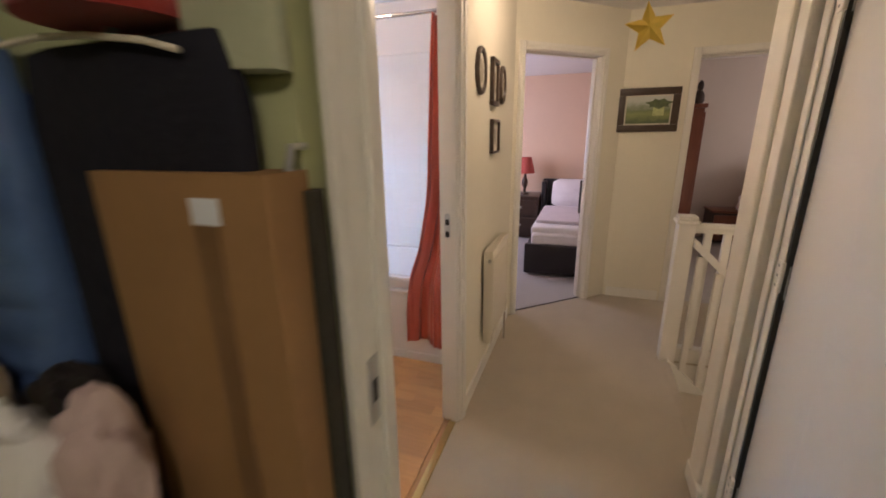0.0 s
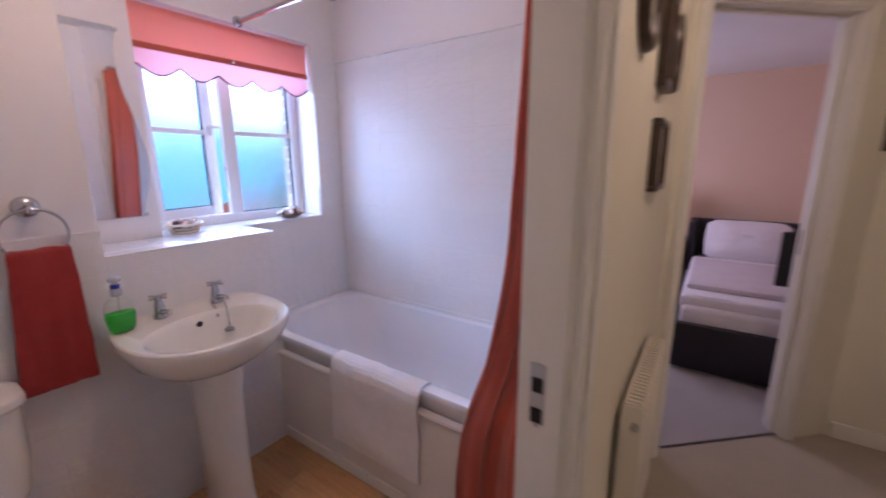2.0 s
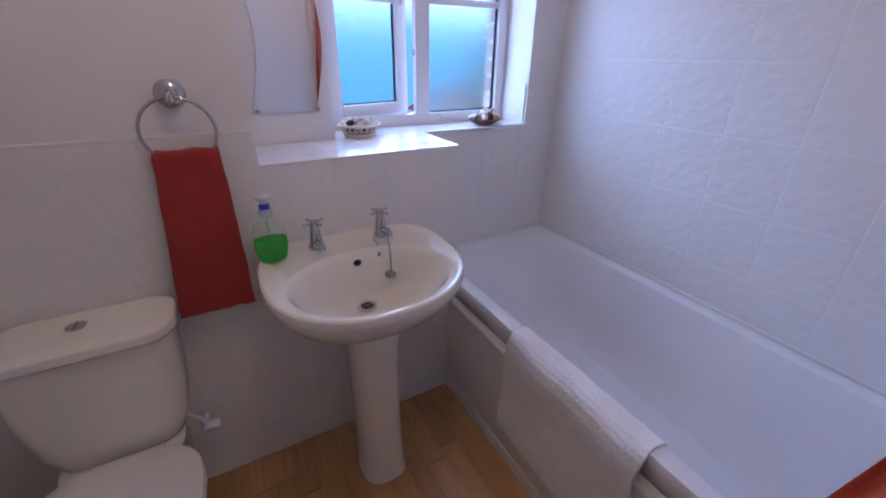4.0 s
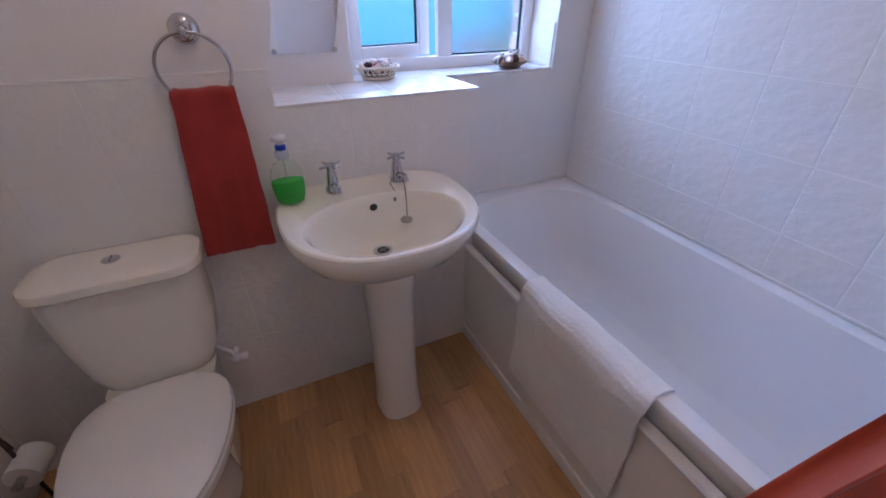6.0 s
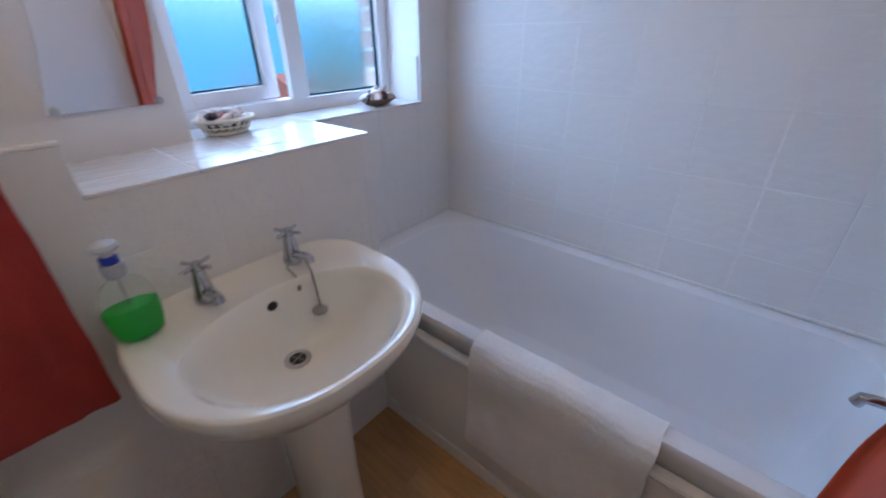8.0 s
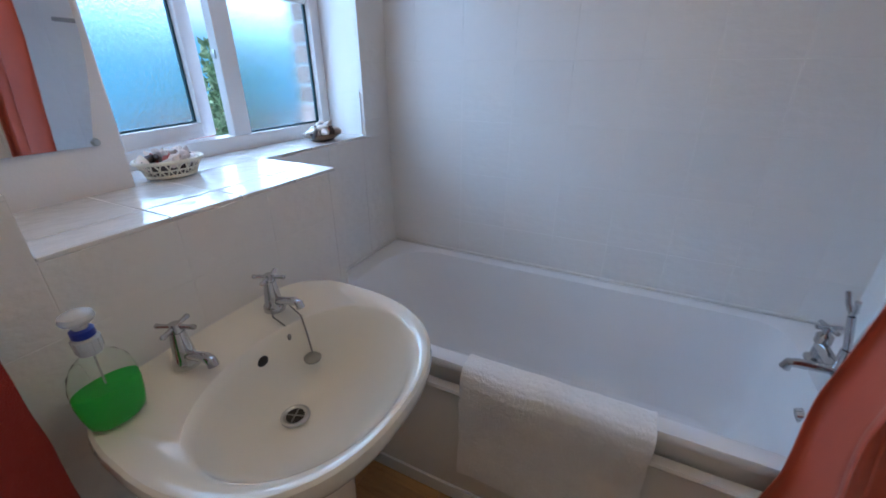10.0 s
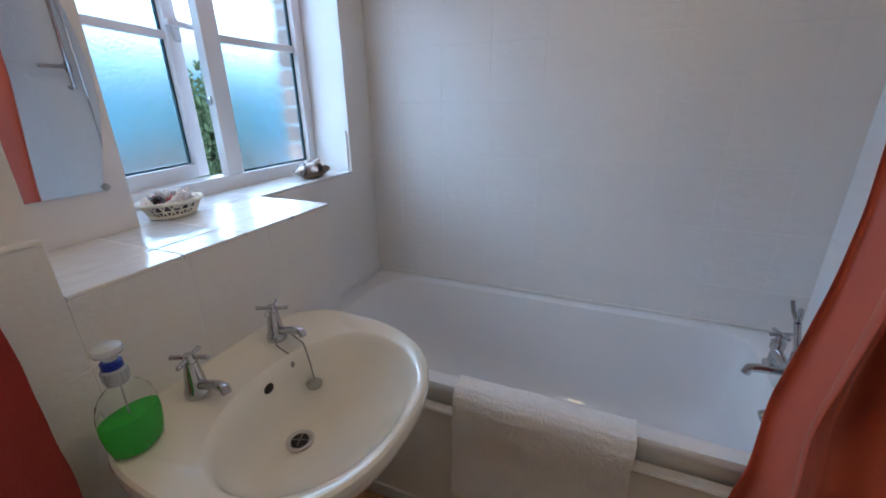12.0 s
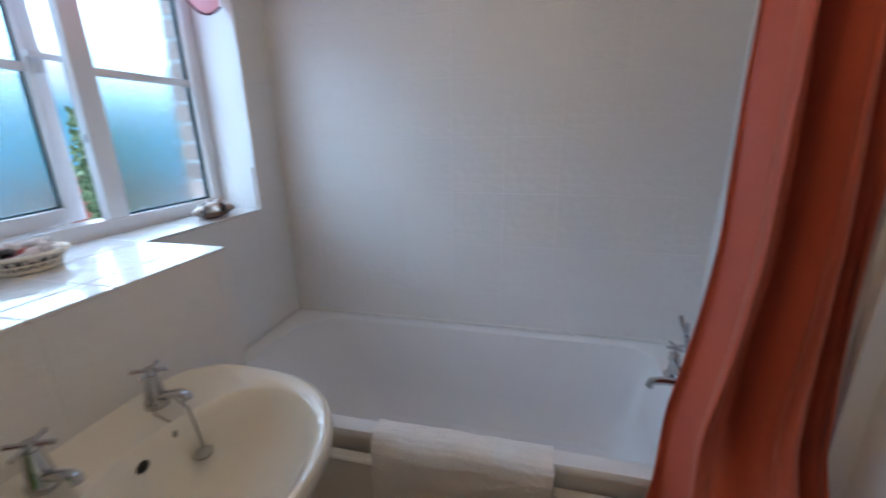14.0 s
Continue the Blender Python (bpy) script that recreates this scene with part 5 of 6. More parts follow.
# ---- shells on the window ledge ----


def shell_heap(parent, cx, cy, z, rx, ry, n, seed, lo=0.011, hi=0.019, pink=7):
    rnd = random.Random(seed)
    for i in range(n):
        a, r = rnd.uniform(0, 6.28), rnd.random() ** 0.5
        x, y = cx + rx * r * math.cos(a), cy + ry * r * math.sin(a)
        h = z + 0.018 * (1 - r) + rnd.uniform(0, 0.006)
        bm = bmesh.new()
        k = rnd.random()
        s = rnd.uniform(lo, hi)
        if k < 0.5:
            lathe(bm, [(0.1 * s, -1.4 * s), (0.55 * s, -0.6 * s), (0.75 * s, 0), (0.5 * s, 0.5 * s), (0.3 * s, 0.9 * s), (0.05 * s, 1.3 * s)], (0, 0, 0), 10)
        else:
            ball(bm, (0, 0, 0), s, 1.2, 0.9, 0.5, 10, 7)
            for v in bm.verts:
                v.co *= 1 + 0.12 * math.sin(9 * math.atan2(v.co.y, v.co.x))
        bmesh.ops.transform(bm, matrix=pose(x, y, h, rnd.uniform(0, 180), rnd.uniform(0, 180), rnd.uniform(0, 360)), verts=bm.verts[:])
        part("shell", bm, M_SHELLPINK if i % pink == 3 else (M_SHELLDARK if i % 4 == 1 else M_SHELL), parent)


bk = thing("shell_basket", "small pale wicker basket full of sea shells on the ledge", "basket", at=(-1.955, 2.145, 1.087))
bm = bmesh.new()


def oval(cx, cy, rx, ry, z, n=36, wob=0.0, k=9):
    return [(cx + rx * (1 + wob * math.sin(k * 2 * math.pi * i / n)) * math.cos(2 * math.pi * i / n), cy + ry * (1 + wob * math.sin(k * 2 * math.pi * i / n)) * math.sin(2 * math.pi * i / n), z) for i in range(n)]


part("base", lathe(bmesh.new(), [(0.001, 0.0), (0.052, 0.0), (0.052, 0.005), (0.001, 0.005)], (-1.955, 2.145, 1.0865), 28, 0.78, 1.0), M_WICKER, bk)
wv = tube(bmesh.new(), oval(-1.955, 2.145, 0.049, 0.065, 1.107, 40), 0.0022, 6, closed=True)
part("weave", wv, M_WICKER, bk)
rm = tube(bmesh.new(), oval(-1.955, 2.145, 0.058, 0.078, 1.127, 40, 0.015, 20), 0.0048, 6, closed=True)
tube(rm, oval(-1.955, 2.145, 0.044, 0.057, 1.092, 40), 0.004, 6, closed=True)
part("rim", rm, M_WICKER, bk)
sk = bmesh.new()
for i in range(20):
    for turn in (0.26, -0.26):
        a = 2 * math.pi * i / 20
        cyl(sk, (-1.955 + 0.043 * math.cos(a), 2.145 + 0.056 * math.sin(a), 1.091), (-1.955 + 0.057 * math.cos(a + turn), 2.145 + 0.076 * math.sin(a + turn), 1.126), 0.0020, seg=5)
part("stakes", sk, M_WICKER, bk)
part("lining", lathe(bmesh.new(), [(0.052, 0.006), (0.066, 0.034), (0.064, 0.034), (0.050, 0.008)], (-1.955, 2.145, 1.0865), 28, 0.76, 1.0), M_SHELLDARK, bk, "dark inside of the basket")
shell_heap(bk, -1.955, 2.145, 1.122, 0.045, 0.062, 40, 11)

ds = thing("shell_dish", "small brown dish with sea shells at the end of the sill", "dish", at=(-1.985, 2.715, 1.087))
part("dish", lathe(bmesh.new(), [(0.025, 0.0), (0.045, 0.004), (0.072, 0.020), (0.078, 0.027), (0.072, 0.025), (0.04, 0.010), (0.005, 0.007)], (-1.99, 2.735, 1.0865), 28, 0.78, 1.05), M_DISH, ds)
shell_heap(ds, -1.99, 2.735, 1.114, 0.044, 0.062, 30, 23, 0.015, 0.025, 40)

# bathroom ceiling lamp
cl = thing("ceiling_lamp", "round frosted bathroom ceiling lamp", "lamp", at=(-0.98, 1.93, H))
part("base", lathe(bmesh.new(), [(0.10, -0.02), (0.11, -0.012), (0.11, 0.0)], (-0.98, 1.93, H), 28), M_PLASTICWHITE, cl)

# ---- landing: radiator, pictures, switch, balustrade, stairs ----
ra = thing("radiator", "cream panel radiator with a grille top on the landing wall", "radiator", at=(XH, 2.55, 0.15))
RX0, RX1, RY0, RY1, RZ0, RZ1 = XH + 0.022, XH + 0.068, 2.325, 2.80, 0.215, 0.795
bm = B(RX0, RX1 - 0.008, RY0 + 0.004, RY1 - 0.004, RZ0 + 0.006, RZ1 - 0.03, 0.006)
n = 12
for i in range(n):
    y = RY0 + 0.03 + (RY1 - RY0 - 0.06) * (i + 0.5) / n
    part("flute", B(RX1 - 0.0079, RX1, y - 0.011, y + 0.011, RZ0 + 0.05, RZ1 - 0.06, 0.003), M_RADIATOR, ra)
part("panel", bm, M_RADIATOR, ra)
bm = bmesh.new()
for b in ((RX0 - 0.004, RX0 + 0.004), (RX1 - 0.008, RX1)):
    box(bm, b[0], b[1], RY0, RY1, RZ1 - 0.028, RZ1, 0.002)
for i in range(24):
    y = RY0 + 0.006 + (RY1 - RY0 - 0.012) * i / 23
    box(bm, RX0 + 0.0041, RX1 - 0.0081, y - 0.004, y + 0.004, RZ1 - 0.006, RZ1 - 0.001)
part("top_grille", bm, M_RADIATOR, ra)
for y in (RY0 - 0.001, RY1 - 0.003):
    part("side_panel", B(RX0 - 0.004, RX1, y, y + 0.004, RZ0 + 0.02, RZ1 - 0.004, 0.001), M_RADIATOR, ra)
part("air_valve", cyl(bmesh.new(), (RX0 + 0.03, RY0 - 0.002, RZ1 - 0.055), (RX0 + 0.03, RY0 - 0.014, RZ1 - 0.055), 0.010, seg=14), M_CHROME, ra)
bm = cyl(bmesh.new(), (RX0 + 0.03, RY1 + 0.03, 0.0), (RX0 + 0.03, RY1 + 0.03, 0.27), 0.0075, seg=10)
cyl(bm, (RX0 + 0.03, RY1 + 0.035, 0.26), (RX0 + 0.03, RY1 - 0.01, 0.26), 0.010, seg=10)
cyl(bm, (RX0 + 0.03, RY1 + 0.03, 0.27), (RX0 + 0.03, RY1 + 0.03, 0.31), 0.014, seg=12)
part("valve_pipe", bm, M_CHROME, ra, "chrome pipe and valve")
for y in (RY0 + 0.08, RY1 - 0.08):
    part("bracket", B(XH, RX0, y - 0.015, y + 0.015, RZ0 + 0.08, RZ1 - 0.08), M_STEEL, ra)


def oval_frame(y, z, ry, rz, label):
    root = thing("oval_picture", label, "picture frame", group="small pictures on the landing", at=(XH, y, z))
    N = 36
    def ov(k, x):
        return [(x, y + ry * k * math.cos(2 * math.pi * i / N), z + rz * k * math.sin(2 * math.pi * i / N)) for i in range(N)]
    part("frame", loft(bmesh.new(), [ov(1, XH + 0.001), ov(1.0, XH + 0.014), ov(0.93, XH + 0.022), ov(0.80, XH + 0.018), ov(0.74, XH + 0.009)], cap1=False), M_FRAMEBROWN, root)
    part("mount", loft(bmesh.new(), [ov(0.78, XH + 0.006), ov(0.78, XH + 0.0092)]), M_MOUNT, root, "pale oval mount", smooth=False)
    part("print", loft(bmesh.new(), [ov(0.50, XH + 0.0093), ov(0.50, XH + 0.0105)]), M_PHOTO, root, "faded print", smooth=False)


def square_frame(y0, y1, z0, z1, label, w=0.016):
    root = thing("small_picture", label, "picture frame", group="small pictures on the landing", at=(XH, (y0 + y1) / 2, (z0 + z1) / 2))
    bm = bmesh.new()
    for a, b, c, d in ((y0, y1, z0, z0 + w), (y0, y1, z1 - w, z1), (y0, y0 + w, z0 + w, z1 - w), (y1 - w, y1, z0 + w, z1 - w)):
        box(bm, XH + 0.001, XH + 0.024, a, b, c, d, 0.004)
    part("frame", bm, M_FRAMEBROWN, root)
    part("mount", B(XH + 0.001, XH + 0.009, y0 + w * 0.8, y1 - w * 0.8, z0 + w * 0.8, z1 - w * 0.8), M_MOUNT, root, "pale card mount", smooth=False)
    dy, dz = (y1 - y0) * 0.30, (z1 - z0) * 0.28
    part("print", B(XH + 0.0091, XH + 0.0102, y0 + dy, y1 - dy, z0 + dz, z1 - dz), M_PHOTO, root, "faded print", smooth=False)


oval_frame(2.235, 1.715, 0.085, 0.108, "oval dark wood picture frame with a pale mount")
square_frame(2.455, 2.605, 1.575, 1.815, "rectangular dark picture frame with a pale mount", 0.026)
oval_frame(2.755, 1.705, 0.068, 0.108, "smaller oval dark picture frame with a pale mount")
square_frame(2.475, 2.655, 1.320, 1.505, "small rectangular dark-edged picture below the others", 0.013)

def plate_tree():
    bm = bmesh.new()
    ring = [(0.945 + 0.085 * math.cos(a) * (1 + 0.2 * math.sin(5 * a)), 1.645 + 0.034 * math.sin(a) * (1 + 0.25 * math.sin(7 * a))) for a in (2 * math.pi * k / 32 for k in range(32))]
    return loft(bm, [[(x, 3.9153, z) for x, z in ring], [(x, 3.9148, z) for x, z in ring]])


M_PALEPAINT = material("pale_paint_dabs", (0.46, 0.50, 0.22), 0.5, vary=0.35, scale=40)
M_DARKPAINT = material("dark_paint_dabs", (0.09, 0.12, 0.05), 0.5, vary=0.5, scale=40)
pc = thing("landscape_picture", "landscape painting in a wide dark frame on the landing wall", "picture frame", at=(0.87, 3.932, 1.6))
bm = bmesh.new()
for a, b, c, d in ((0.648, 1.092, 1.433, 1.487), (0.648, 1.092, 1.711, 1.765), (0.648, 0.702, 1.487, 1.711), (1.038, 1.092, 1.487, 1.711)):
    box(bm, a, b, 3.909, 3.931, c, d, 0.006)
part("frame", bm, M_FRAMEBROWN, pc)
part("slip", B(0.698, 1.042, 3.918, 3.9305, 1.483, 1.715), M_MOUNT, pc, "pale inner mount", smooth=False)
part("canvas", B(0.712, 1.028, 3.9165, 3.9179, 1.497, 1.701), M_PAINTING, pc, "green countryside scene", smooth=False)

part("painted_house", prism(bmesh.new(), [(0.905, 3.9163), (0.905, 3.9156), (0.985, 3.9156), (0.985, 3.9163)], 1.555, 1.640), M_PALEPAINT, pc, "pale painted cottage", smooth=False)
part("painted_trees", plate_tree(), M_DARKPAINT, pc, "dark painted trees", smooth=False)

sw = thing("light_switch", "grey metal light switch plate on the landing wall", "light switch", at=(XH, 1.0, 1.15))
part("plate", B(XH + 0.0005, XH + 0.009, 0.957, 1.043, 1.107, 1.193, 0.003), M_GREYPLATE, sw)
part("rocker", B(XH + 0.0091, XH + 0.013, 0.99, 1.01, 1.135, 1.165, 0.002), M_GREYPLATE, sw)

nl = thing("newel_post", "white painted square newel post with a flat cap", "newel post", at=(1.03, 2.90, 0))
part("post", B(0.985, 1.075, 2.855, 2.945, -0.25, 0.905, 0.006), M_GLOSS, nl)
part("cap", B(0.970, 1.090, 2.840, 2.960, 0.905, 0.925, 0.006), M_GLOSS, nl)
part("cap_top", B(0.978, 1.082, 2.848, 2.952, 0.925, 0.950, 0.010), M_GLOSS, nl)
bl2 = thing("balustrade", "white painted balustrade guarding the stairwell", "balustrade", at=(1.9, 2.90, 0))
rl = B(1.076, 3.2, 2.868, 2.932, 0.872, 0.905, 0.010)
box(rl, 1.076, 3.2, 2.878, 2.922, 0.850, 0.872)
part("handrail", rl, M_GLOSS, bl2)
part("base_rail", B(1.076, 3.2, 2.868, 2.932, 0.0, 0.095, 0.004), M_GLOSS, bl2)
part("fascia", B(1.031, 3.2, 2.878, 2.8985, -0.26, -0.0001), M_GLOSS, bl2)
for i in range(20):
    x = 1.152 + i * 0.098
    part("baluster", B(x - 0.019, x + 0.019, 2.881, 2.919, 0.0951, 0.8499, 0.003), M_GLOSS, bl2)
sh = thing("stair_handrail", "white sloping stair handrail fixed to the newel post", "handrail", at=(1.3, 2.85, 0.6))
bm = bmesh.new()
loft(bm, [[(1.076, y, 0.80 + dz) for y, dz in ((2.82, -0.03), (2.866, -0.03), (2.866, 0.025), (2.82, 0.025))], [(3.1, y, -1.13 + dz) for y, dz in ((2.82, -0.03), (2.866, -0.03), (2.866, 0.025), (2.82, 0.025))]])
part("rail", bm, M_GLOSS, sh)
for i in range(18):
    x = 1.12 + i * 0.105
    part("baluster", B(x - 0.017, x + 0.017, 2.834, 2.866, 0.015 - 0.9034 * (x - 1.047), 0.776 - 0.9535 * (x - 1.059), 0.003), M_GLOSS, sh)
ss = thing("stairs", "carpeted stairs going down from the landing with white strings", "stairs", kind="structure", at=(1.6, 2.3, -0.2))
for i in range(9):
    part("tread", B(1.03 + 0.225 * i, 1.03 + 0.225 * (i + 1) + 0.02, 1.80, 2.83, -0.19 * (i + 2), -0.19 * (i + 1), 0.008), M_CARPET, ss, "carpeted step")
bm = loft(bmesh.new(), [[(1.03, 2.831, -0.30), (1.03, 2.877, -0.30), (1.03, 2.877, 0.02), (1.03, 2.831, 0.02)], [(3.1, 2.831, -2.2), (3.1, 2.877, -2.2), (3.1, 2.877, -1.85), (3.1, 2.831, -1.85)]])
part("string", bm, M_GLOSS, ss, "white stair string")
part("nosing", B(1.005, 1.045, 1.79, 2.85, -0.03, 0.004, 0.008), M_CARPET, ss, "carpeted landing nosing")

# gold star hanging by the landing lamp
st = thing("hanging_star", "gold foil star ornament hanging on a thread", "ornament", at=(0.5, 0.97, 1.57))
bm = bmesh.new()
c = Vector((0.505, 0.965, 1.568))
pts = []
for k in range(10):
    r = 0.036 if k % 2 == 0 else 0.016
    a = radians(90 + 36 * k + 8)
    pts.append(c + Vector((r * math.cos(a), 0.15 * r * math.cos(a), r * math.sin(a))))
vs = [bm.verts.new(p) for p in pts]
fv, bv = bm.verts.new(c + Vector((0, -0.009, 0))), bm.verts.new(c + Vector((0, 0.009, 0)))
for k in range(10):
    bm.faces.new((vs[k], vs[(k + 1) % 10], fv))
    bm.faces.new((vs[(k + 1) % 10], vs[k], bv))
part("star", bm, M_GOLD, st, smooth=False)
part("thread", cyl(bmesh.new(), (0.503, 0.965, 1.604), (0.503, 0.965, H), 0.0008, seg=6), M_BRASS, st)

# landing ceiling lamp
ll = thing("landing_ceiling_lamp", "small ceiling lamp fitting over the landing", "lamp", at=(0.42, 2.35, H))
part("rose", lathe(bmesh.new(), [(0.02, -0.03), (0.045, -0.02), (0.05, 0.0)], (0.42, 2.35, H), 24), M_PLASTICWHITE, ll)

# ---- small bedroom ----
bed = thing("single_bed", "single bed with a black leather frame and white bedding", "bed", at=(0.38, 5.2, 0))
bx0, bx1, by0, by1 = -0.095, 0.86, 4.27, 6.22
bm = B(bx0, bx1, by0, by0 + 0.06, 0.02, 0.335, 0.012)
part("footboard", bm, M_BLACK, bed)
for x in (bx0, bx1 - 0.05):
    part("side_rail", B(x, x + 0.05, by0 + 0.06, by1 - 0.07, 0.06, 0.30, 0.012), M_BLACK, bed)
bm = B(bx0 - 0.02, bx1 + 0.02, by1 - 0.07, by1, 0.0, 0.82, 0.02)
part("headboard", bm, M_BLACK, bed)
for x in (bx0 - 0.02, bx1 - 0.05):
    part("headboard_wing", B(x, x + 0.07, by1 - 0.26, by1 - 0.071, 0.30, 0.80, 0.02), M_BLACK, bed)
part("mattress", B(bx0 + 0.055, bx1 - 0.055, by0 + 0.065, by1 - 0.08, 0.22, 0.44, 0.04, 3), M_LINEN, bed)
bm = B(bx0 + 0.045, bx1 - 0.045, by0 + 0.10, by1 - 0.45, 0.40, 0.50, 0.035, 4)
bmesh.ops.subdivide_edges(bm, edges=bm.edges[:], cuts=3)
for v in bm.verts:
    v.co += Vector((0, 0, 0.012 * noise.noise(v.co * 4)))
solid("duvet", bm, M_LINEN, "white duvet spread over the single bed", "duvet")
bm = B(bx0 + 0.07, bx1 - 0.10, by0 + 0.30, by0 + 1.25, 0.495, 0.535, 0.015, 3)
solid("folded_blanket", bm, M_LILAC, "pale lilac blanket folded over the duvet", "blanket")


def pillow(c, sx, sy, sz, rx, mat, label):
    bm = bmesh.new()
    ball(bm, (0, 0, 0), 1.0, 1, 1, 1, 28, 16)
    for v in bm.verts:
        x, y, z = v.co
        k = max(abs(x), abs(y)) or 1
        rr = math.hypot(x, y) or 1
        sq = (rr / k) ** 0.9
        v.co = Vector((x * sq * sx, y * sq * sy, z * sz * (1 - 0.35 * min(1, rr) ** 2) + 0.01 * noise.noise(v.co * 3)))
    bmesh.ops.transform(bm, matrix=pose(*c, rx, 0, 0), verts=bm.verts[:])
    solid("pillow", bm, mat, label, "pillow", group="pillows")


pillow((0.36, 5.95, 0.65), 0.33, 0.20, 0.075, 66, M_LINEN, "plump white pillow against the black headboard")
tv = thing("wall_television", "small black flat television bracketed to the bedroom wall", "television", at=(0.66, 4.04, 0.85))
part("case", B(0.405, 0.93, 4.155, 4.185, 0.70, 1.01, 0.008), M_BLACKPLASTIC, tv)
part("screen", B(0.418, 0.917, 4.1851, 4.1865, 0.715, 0.997), M_DRAINDARK, tv, "dark glossy screen")
part("bracket", B(0.70, 0.76, 4.031, 4.1549, 0.82, 0.89, 0.004), M_IRON, tv, "dark wall bracket")
ns = thing("bedside_cabinet", "dark brown bedside cabinet with drawers", "bedside cabinet", at=(-0.37, 6.05, 0))
part("body", B(-0.60, -0.14, 5.82, 6.30, 0.02, 0.58, 0.005), M_DARKWOOD, ns)
part("top", B(-0.615, -0.125, 5.80, 6.31, 0.5801, 0.605, 0.005), M_DARKWOOD, ns)
for z in (0.08, 0.33):
    d = part("drawer", B(-0.585, -0.155, 5.80, 5.8199, z, z + 0.22, 0.004), M_DARKWOOD, ns)
    part("knob", ball(bmesh.new(), (-0.37, 5.79, z + 0.12), 0.016), M_STEEL, d, "pale metal knob")
tl = thing("table_lamp", "table lamp with a red fabric shade on the bedside cabinet", "lamp", at=(-0.36, 6.03, 0.605))
part("base", lathe(bmesh.new(), [(0.065, 0), (0.06, 0.02), (0.02, 0.035), (0.016, 0.08), (0.04, 0.13), (0.045, 0.18), (0.02, 0.25), (0.012, 0.32)], (-0.36, 6.03, 0.605), 20), M_DARKWOOD, tl)
part("shade", lathe(bmesh.new(), [(0.135, 0.30), (0.085, 0.52), (0.083, 0.52), (0.132, 0.30)], (-0.36, 6.03, 0.605), 28), M_LAMPRED, tl, "red tapered fabric shade")

# ---- far bedroom ----
wr = thing("wardrobe", "reddish brown wooden wardrobe in the far bedroom", "wardrobe", at=(1.35, 5.4, 0))
part("body", B(1.17, 1.510, 5.0, 6.0, 0.06, 1.66, 0.006), M_REDWOOD, wr)
part("cornice", B(1.165, 1.530, 4.98, 6.02, 1.6601, 1.70, 0.008), M_REDWOOD, wr)
part("plinth", B(1.18, 1.500, 5.02, 5.98, 0.0, 0.0599), M_REDWOOD, wr)
for y in (5.02, 5.51):
    d = part("door", B(1.5101, 1.528, y, y + 0.47, 0.10, 1.62, 0.004), M_REDWOOD, wr)
    part("knob", ball(bmesh.new(), (1.537, y + (0.43 if y < 5.3 else 0.04), 0.9), 0.013), M_BRASS, d)
vs2 = lathe(bmesh.new(), [(0.035, 0), (0.05, 0.03), (0.045, 0.09), (0.02, 0.13), (0.03, 0.16), (0.022, 0.2), (0.008, 0.22)], (1.455, 5.06, 1.70), 18)
solid("vase", vs2, M_IRON, "dark vase on top of the wardrobe", "vase")
ch = thing("bedside_chest", "low brown wooden chest beside the far bed", "chest", at=(2.33, 6.4, 0))
part("body", B(2.06, 2.55, 6.22, 6.60, 0.03, 0.42, 0.005), M_DARKWOOD, ch)
part("top", B(2.045, 2.565, 6.20, 6.61, 0.4201, 0.445, 0.005), M_REDWOOD, ch)
for z in (0.06, 0.24):
    part("drawer", B(2.08, 2.53, 6.205, 6.2199, z, z + 0.15, 0.003), M_REDWOOD, ch)
og = lathe(bmesh.new(), [(0.06, 0), (0.07, 0.03), (0.05, 0.1), (0.06, 0.16), (0.03, 0.2), (0.035, 0.24)], (2.42, 6.38, 0.445), 18)
solid("ornament", og, M_LINEN, "pale china ornament on the chest", "ornament")
b2 = thing("double_bed", "bed with a dark iron headboard and pale lace bedding", "bed", at=(3.3, 5.8, 0))
for x in (2.80, 4.05):
    part("bedpost", cyl(bmesh.new(), (x, 6.58, 0), (x, 6.58, 1.22), 0.016, seg=10), M_IRON, b2)
    part("finial", lathe(bmesh.new(), [(0.012, 0), (0.032, 0.03), (0.02, 0.06), (0.03, 0.09), (0.006, 0.13)], (x, 6.58, 1.22), 14), M_IRON, b2)
bm = tube(bmesh.new(), [(2.80, 6.58, 1.12), (3.0, 6.58, 1.09), (3.2, 6.58, 1.16), (3.42, 6.58, 1.20), (3.7, 6.58, 1.13), (4.05, 6.58, 1.12)], 0.013)
for i in range(1, 9):
    x = 2.80 + 1.25 * i / 9
    cyl(bm, (x, 6.58, 0.5), (x, 6.58, 1.12), 0.006, seg=6)
part("headboard", bm, M_IRON, b2)
part("mattress", B(2.58, 3.98, 4.75, 6.55, 0.30, 0.62, 0.05, 3), M_PALEPINK, b2)
part("valance", B(2.585, 3.975, 4.76, 6.54, 0.02, 0.2999), M_PALEPINK, b2)
bm = B(2.54, 4.0, 5.0, 6.1, 0.40, 0.72, 0.05, 4)
bmesh.ops.subdivide_edges(bm, edges=bm.edges[:], cuts=3)
for v in bm.verts:
    v.co += Vector((0, 0, 0.02 * noise.noise(v.co * 5)))
solid("lace_cover", bm, M_LINEN, "white lace cover over the far bed", "bedspread")
pillow((2.95, 6.26, 0.88), 0.40, 0.27, 0.11, 58, M_LINEN, "white lace-edged pillow on the far bed")
pillow((3.65, 6.30, 0.88), 0.34, 0.20, 0.10, 55, M_LINEN, "white lace-edged pillow on the far bed")
fn = thing("wall_fan", "large gold paper fan spread on the wall over the bed", "fan", at=(3.18, 6.61, 1.46))
